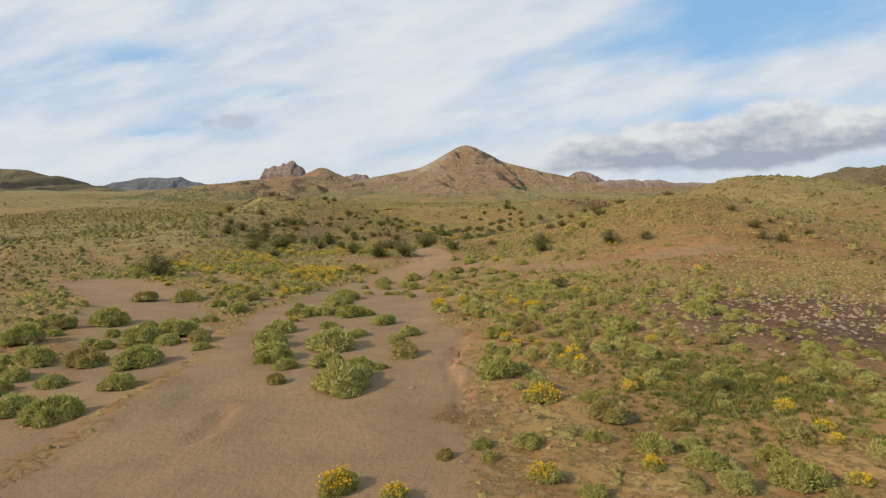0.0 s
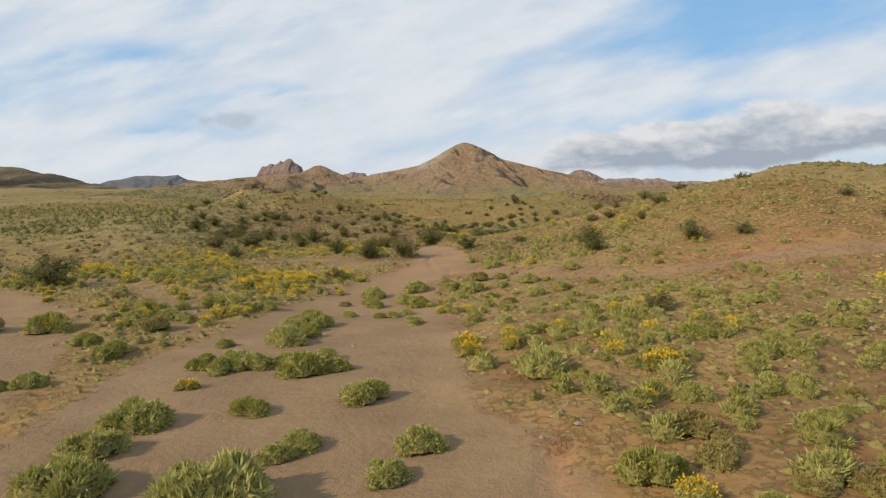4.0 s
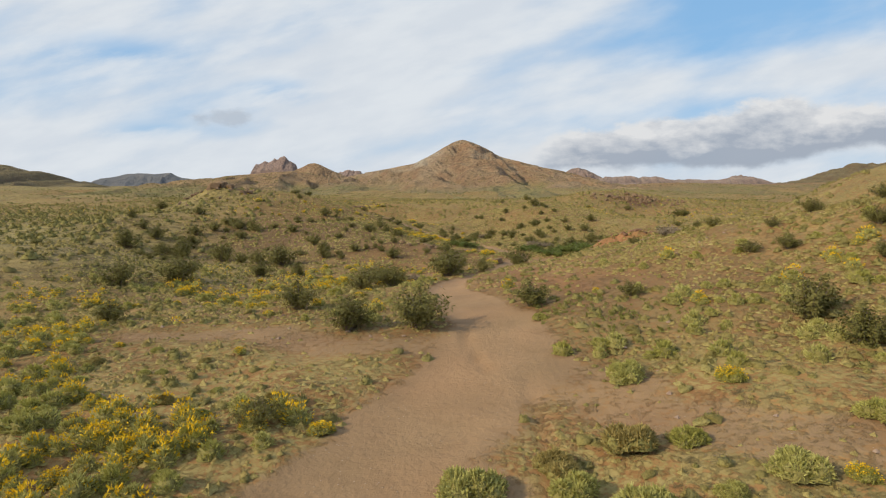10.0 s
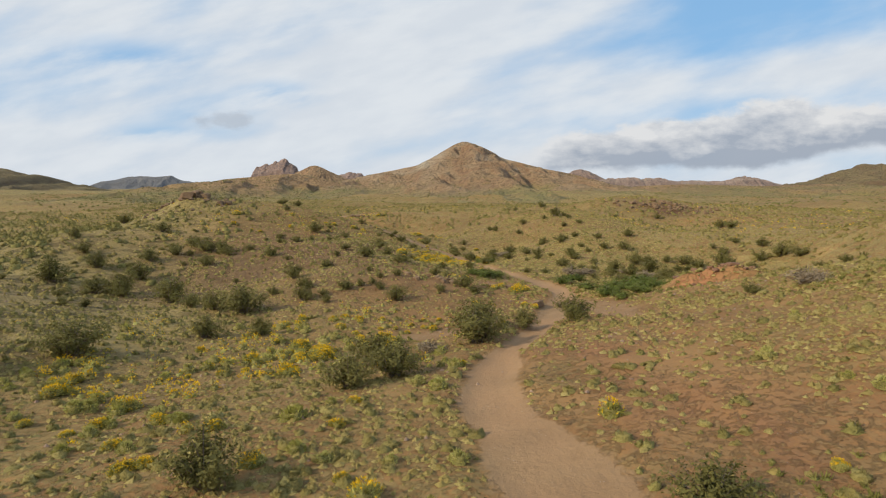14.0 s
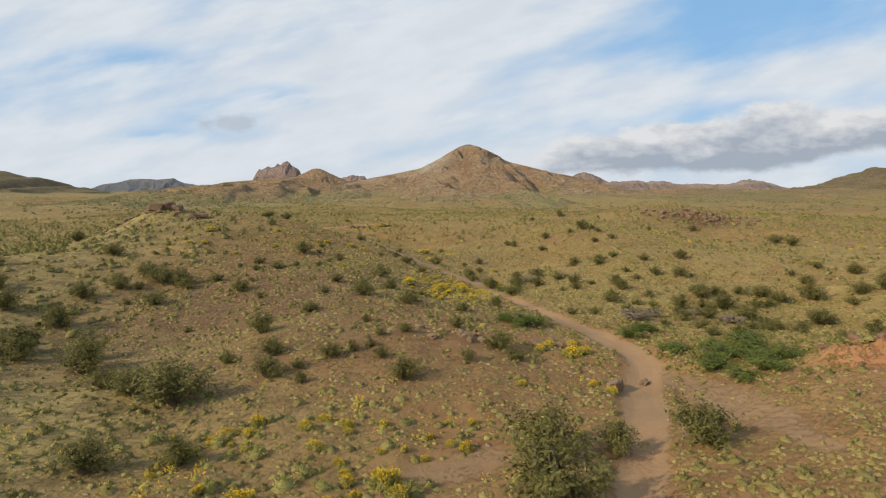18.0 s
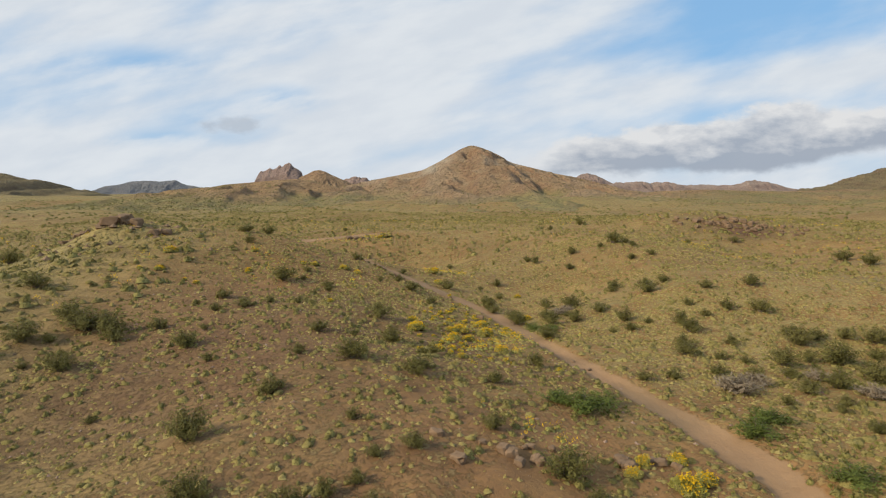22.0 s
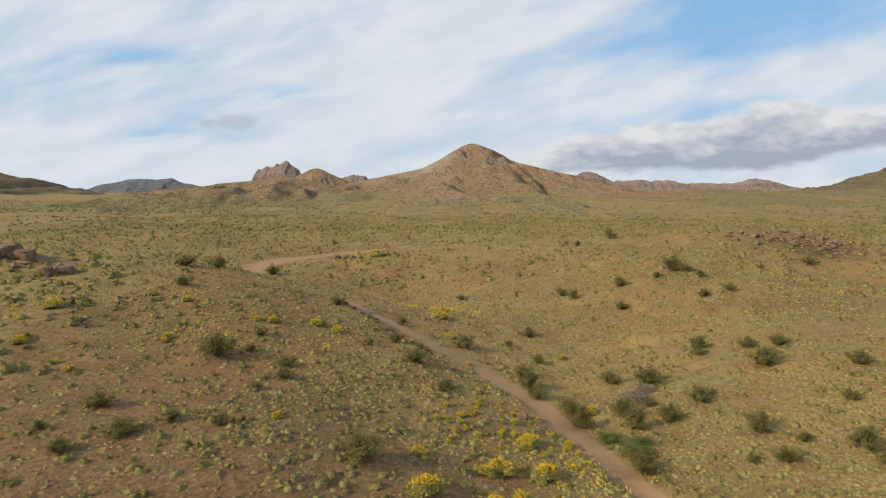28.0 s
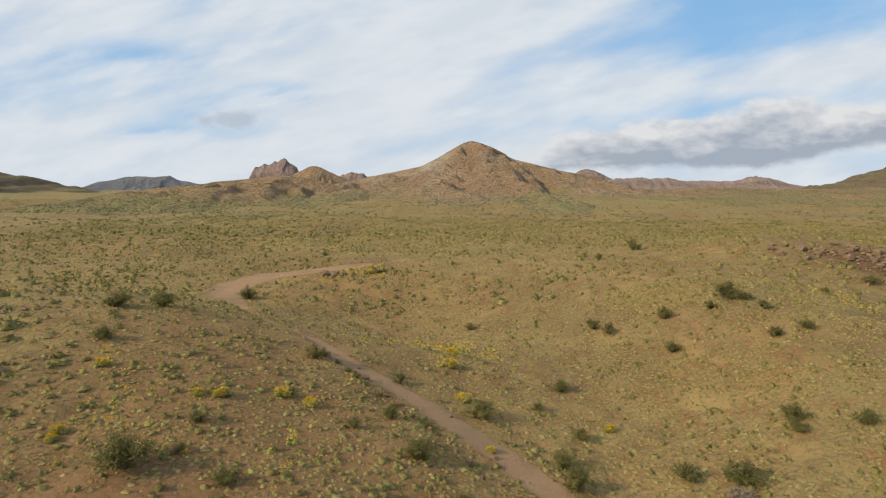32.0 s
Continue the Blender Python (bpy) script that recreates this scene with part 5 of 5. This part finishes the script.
    x, y, r = scatter(3, 34000, -40, 42, 30, 212, lambda a, b: off_sand(a, b, 0.85, 1.6, 7, 73) * np.clip(2.6 * value_noise(a, b, 3.4, 88) + 0.25, 0, 1) * np.clip(0.35 * spot(a, b, -21, 60, 9) + 0.7 * spot(a, b, -23, 79, 6) + 1.1 * spot(a, b, -15, 93, 4) + 0.8 * spot(a, b, -7, 85, 2) + 0.9 * spot(a, b, -4, 132, 3) + 0.8 * spot(a, b, -1.5, 126, 2) + 0.7 * spot(a, b, -25, 67, 6) + 0.9 * spot(a, b, -10, 53, 4) + 1.2 * spot(a, b, -12, 91, 6) + 0.9 * spot(a, b, -20, 94, 5) + 0.8 * spot(a, b, -13, 85, 4) + 1.6 * spot(a, b, -6, 137, 5) + 1.5 * spot(a, b, -8, 130, 5) + 1.0 * spot(a, b, -2.5, 134, 2.5) + 1.0 * spot(a, b, 4.5, 112, 1.6) + 1.2 * spot(a, b, 1.5, 110, 2.2) + 0.9 * spot(a, b, -3, 112, 2) + 0.9 * spot(a, b, 2, 102, 1.2) + 0.7 * spot(a, b, -9.5, 172, 6) + 0.6 * spot(a, b, -35, 144, 5) + 0.6 * spot(a, b, -28, 150, 6) + 0.8 * spot(a, b, -19, 152, 5) + 1.3 * spot(a, b, -27, 205, 4) + 1.2 * spot(a, b, -21, 206, 3) + 0.5 * spot(a, b, 36, 180, 8), 0, 1))
    stuff("yellow_flowers", "patches of small yellow desert flowers", "flowers", clump_mesh("yellow_flowers", x, y, r.uniform(0.2, 0.42, len(x)), r, M_FLOWER, 5, 2, 34, 0.14, 1.05, False, 0.15, 0.9))
    stuff("flower_leaves", "low leaves under the yellow flowers", "shrubs", clump_mesh("flower_leaves", x, y, r.uniform(0.12, 0.30, len(x)), r, M_BRITTLE, 5, 2, 4))
    x, y, r = scatter(12, 52000, -36, 26, 10, 142, lambda a, b: off_sand(a, b, 1.0) * np.clip(1.2 * spot(a, b, 9, 17, 2.4) + 0.9 * spot(a, b, 8, 22, 1.8) + spot(a, b, 2.2, 66.5, 2.4) + 0.9 * spot(a, b, 4.6, 63.5, 2.2) + 0.8 * spot(a, b, 16.7, 87, 3) + 1.2 * spot(a, b, 10.5, 104.0, 3.8) + 0.8 * spot(a, b, 12, 108.5, 3) + 0.8 * spot(a, b, 7.2, 112.8, 1.8) + 0.9 * spot(a, b, -0.3, 115.6, 1.9) + 0.8 * spot(a, b, 1.2, 138.5, 1.6) + 0.7 * spot(a, b, 20, 124, 5) + 0.6 * spot(a, b, -33, 129, 3), 0, 1))
    stuff("green_grass", "low green grass in damp hollows beside the wash", "grass", clump_mesh("green_grass", x, y, r.uniform(0.08, 0.2, len(x)), r, M_GRASS, 5, 1, 16, 0.4, 0.4))
    x, y, r = scatter(13, 5500, 4, 17, 11, 25, lambda a, b: off_sand(a, b, 1.0) * np.clip(spot(a, b, 8.5, 17, 2.6) + spot(a, b, 11.5, 18.5, 2.4) + 0.8 * spot(a, b, 7.6, 20.5, 1.5), 0, 1))
    stuff("grass_strip", "strip of short green grass between the desert shrubs", "grass", clump_mesh("grass_strip", x, y, r.uniform(0.06, 0.15, len(x)), r, M_GRASS, 5, 1, 16, 0.5, 0.4))
    # the wider slopes
    def wide(a, b, d, patch, size, seed):
        inner = (np.abs(a) < 34) & (b < 190)
        seen = np.abs(a + 5) < 0.95 * b + 14
        return np.where(inner | ~seen, 0, off_sand(a, b, d, patch, size, seed))
    x, y, r = scatter(4, 95000, -150, 160, 0, 400, lambda a, b: wide(a, b, 0.6, 0.7, 10, 74))
    stuff("far_shrubs", "grey-green shrubs covering the wider slopes", "shrubs", clump_mesh("far_shrubs", x, y, 0.14 + 0.38 * r.uniform(0, 1, len(x)) ** 1.5, r, M_FAR_SAGE, 5, 2, 2, 0.16, 0.72, True, 0.24, 0.9, True))
    x, y, r = scatter(5, 130000, -150, 160, 0, 400, lambda a, b: wide(a, b, 0.65, 0.7, 11, 75))
    stuff("far_tufts", "pale dry tufts covering the wider slopes", "dry grass", clump_mesh("far_tufts", x, y, 0.1 + 0.26 * r.uniform(0, 1, len(x)) ** 1.5, r, M_FAR_DRY, 5, 1, 2, 0.2, 0.75, True, 0.26, 0.9, True))
    x, y, r = scatter(6, 30000, -150, 160, 20, 420, lambda a, b: wide(a, b, 0.09, 0.9, 20, 76) * (1 + 5 * spot(a, b, -54, 104, 28) + 2 * spot(a, b, 62, 105, 26) + 4 * spot(a, b, -60, 154, 18) + 2 * spot(a, b, -95, 150, 45)))
    stuff("far_bushes", "dark creosote bushes dotted over the wider slopes", "bushes", clump_mesh("far_bushes", x, y, r.uniform(0.4, 0.95, len(x)), r, M_CREOSOTE, 6, 2, 22, 0.2, 0.9))
    x, y, r = scatter(7, 20000, -110, 120, 120, 300, lambda a, b: wide(a, b, 0.05, 2.6, 16, 77))
    stuff("far_flowers", "far patches of yellow desert flowers", "flowers", clump_mesh("far_flowers", x, y, r.uniform(0.2, 0.42, len(x)), r, M_FLOWER, 5, 2, 12, 0.26, 1.0, False))
    x, y, r = scatter(8, 42000, -520, 520, 260, 900, lambda a, b: 0.5 * np.clip(0.5 + fractal(a, b, 70, 2, 91), 0, 1))
    stuff("distant_bushes", "distant olive bushes on the plain", "bushes", clump_mesh("distant_bushes", x, y, r.uniform(0.45, 1.05, len(x)), r, M_CREOSOTE, 6, 2, 0, 0.3, 0.7))


def slope_cover():
    """Dark bushes on the low slopes of the hills."""
    r = np.random.default_rng(44)
    at = np.concatenate(SLOPES)
    at = at[r.uniform(0, 1, len(at)) < np.clip(0.5 + 0.9 * fractal(at[:, 0], at[:, 1], 90, 2, 93), 0.05, 1)]
    at = at[r.permutation(len(at))[:7000]]
    at = at[at[:, 2] > land(at[:, 0], at[:, 1]) - 0.2]
    v, f = mounds(r, at, r.uniform(0.4, 1.0, len(at)), 6, 2, 0.7, 0.25)
    stuff("slope_bushes", "dark bushes dotted over the foot of the mountains", "bushes", mesh_of("slope_bushes", v, f, M_CREOSOTE, True, {"tint": np.repeat(r.uniform(0, 1, len(at)), 18)}))


cover()
slope_cover()


# ---- rocks ----
def rock_mesh(seed, mat, detail=2, flat=0.75, sharp=0.30):
    bm = bmesh.new()
    bmesh.ops.create_icosphere(bm, subdivisions=detail, radius=1)
    off = Vector((seed * 3.7, seed * 1.3, 0))
    for v in bm.verts:
        n = noise.noise(v.co * 1.1 + off) + 0.5 * noise.noise(v.co * 2.6 + off)
        v.co *= 1 + sharp * n * 1.6
        for a in range(3):
            v.co[a] = max(-0.74, min(0.74, v.co[a])) if a < 2 else max(-0.5, min(0.66, v.co[a]))
        v.co.z *= flat
    me = bpy.data.meshes.new("rock")
    bm.to_mesh(me)
    bm.free()
    me.materials.append(mat)
    return me


ROCKS = [rock_mesh(i + 1, M_ROCK, 2, 0.95, 0.42) for i in range(6)]
RED_ROCKS = [rock_mesh(i + 20, M_REDROCK) for i in range(4)]
rng = np.random.default_rng(21)


def boulder(meshes, x, y, s, label, lift=0.25, name="boulder"):
    ob = new(name, meshes[int(rng.integers(0, len(meshes)))])
    ob.matrix_world = pose(x, y, height_at(x, y) + s * lift, rng.uniform(-12, 12), rng.uniform(-12, 12), rng.uniform(0, 360)) @ Matrix.Diagonal((s * rng.uniform(0.9, 1.5), s * rng.uniform(0.8, 1.1), s * rng.uniform(0.7, 1.1), 1))
    return tagged(ob, label, "boulder", "rocks of the outcrops")


for cx, cy, rx, ry, count, s0, s1 in ((-48.0, 155.8, 3.2, 0.8, 22, 0.45, 1.05), (-41, 154.6, 1.2, 0.7, 7, 0.35, 0.75), (-52.5, 157, 2.2, 0.9, 8, 0.5, 0.9), (46.5, 208.5, 4.5, 2.6, 24, 0.25, 1.0), (52.5, 206, 5.0, 3.4, 26, 0.2, 0.8), (60, 203, 7.0, 4.0, 30, 0.15, 0.6), (-26, 203.6, 2.2, 1.5, 16, 0.25, 0.6), (-4.5, 108.6, 2.0, 1.2, 16, 0.14, 0.38), (0.8, 109.3, 1.6, 0.8, 12, 0.14, 0.34)):
    for _ in range(count):
        boulder(ROCKS, cx + rng.normal(0, rx * 0.6), cy + rng.normal(0, ry * 0.6), rng.uniform(s0, s1), "dark brown weathered boulder in a rocky outcrop")
for _ in range(26):
    s = rng.uniform(-2.2, 2.6)
    boulder(RED_ROCKS, 15.5 + 0.81 * s + rng.normal(0, 0.5), 99.8 - 0.59 * s + rng.normal(0, 0.5), rng.uniform(0.10, 0.36), "broken red-brown rock on the cut bank")
for x, y, s in ((-4.3, 142.2, 0.34), (-1.4, 138.6, 0.16), (2.2, 125.2, 0.18), (1.6, 127.6, 0.14), (-7.2, 151.0, 0.2), (4.6, 102.8, 0.3), (2.6, 101.6, 0.5), (-9.6, 155.4, 0.18)):
    boulder(ROCKS, x, y, s, "loose brown boulder lying by the dirt track")


# rocks along the cut edge of the track
for i in range(22):
    s = i / 21
    x, y = -4.6 - 13.0 * s, 146.4 + 15.0 * s ** 0.9
    boulder(RED_ROCKS if i % 3 else ROCKS, x - 0.9 + rng.normal(0, 0.3), y - 0.3 + rng.normal(0, 0.4), rng.uniform(0.07, 0.2), "broken rock along the cut edge of the dirt track")


def stones(name, label, mat, x, y, size, r):
    """Many small broken stones joined into one mesh."""
    n = len(x)
    base = np.array(((1, 0, 0), (0.3, 0.95, 0), (-0.8, 0.6, 0), (-0.8, -0.6, 0), (0.3, -0.95, 0), (0.1, 0.1, 0.75), (0, 0, -0.4)))
    tri = np.array([(i, (i + 1) % 5, 5) for i in range(5)] + [((i + 1) % 5, i, 6) for i in range(5)])
    v = base[None] * r.uniform(0.6, 1.35, (n, 7, 1)) * size[:, None, None]
    a = r.uniform(0, 2 * np.pi, n)[:, None]
    v = np.stack([v[..., 0] * np.cos(a) - v[..., 1] * np.sin(a), v[..., 0] * np.sin(a) + v[..., 1] * np.cos(a), v[..., 2]], 2)
    v += np.stack([x, y, land(x, y) + size * 0.1], 1)[:, None, :]
    f = tri[None] + (np.arange(n) * 7)[:, None, None]
    stuff(name, label, "stones", mesh_of(name, v.reshape(-1, 3), f.reshape(-1, 3), mat))


def stony():
    x, y, r = scatter(31, 14000, -40, 40, 5, 200, lambda a, b: np.where(sandiness(a, b) > 0.6, 0.05, 0.35) * np.clip(0.7 + 1.3 * fractal(a, b, 9, 2, 81), 0.05, 1))
    stones("loose_stones", "small broken stones lying over the soil", M_STONE, x, y, r.uniform(0.03, 0.13, len(x)) ** 1.0, r)
    x, y, r = scatter(32, 2200, 11, 31, 19, 40, lambda a, b: spot(a, b, 19.0, 29.0, 6.0))
    stones("rubble", "pale and brown rubble on the dark gravel mound", M_STONE, x, y, r.uniform(0.04, 0.16, len(x)), r)
    x, y, r = scatter(33, 7000, -75, 90, 130, 260, lambda a, b: np.clip(spot(a, b, -46, 155, 7) + spot(a, b, 50, 208, 8), 0, 1))
    stones("outcrop_rubble", "brown rubble below the rocky outcrops", M_ROCK, x, y, r.uniform(0.12, 0.5, len(x)), r)


stony()
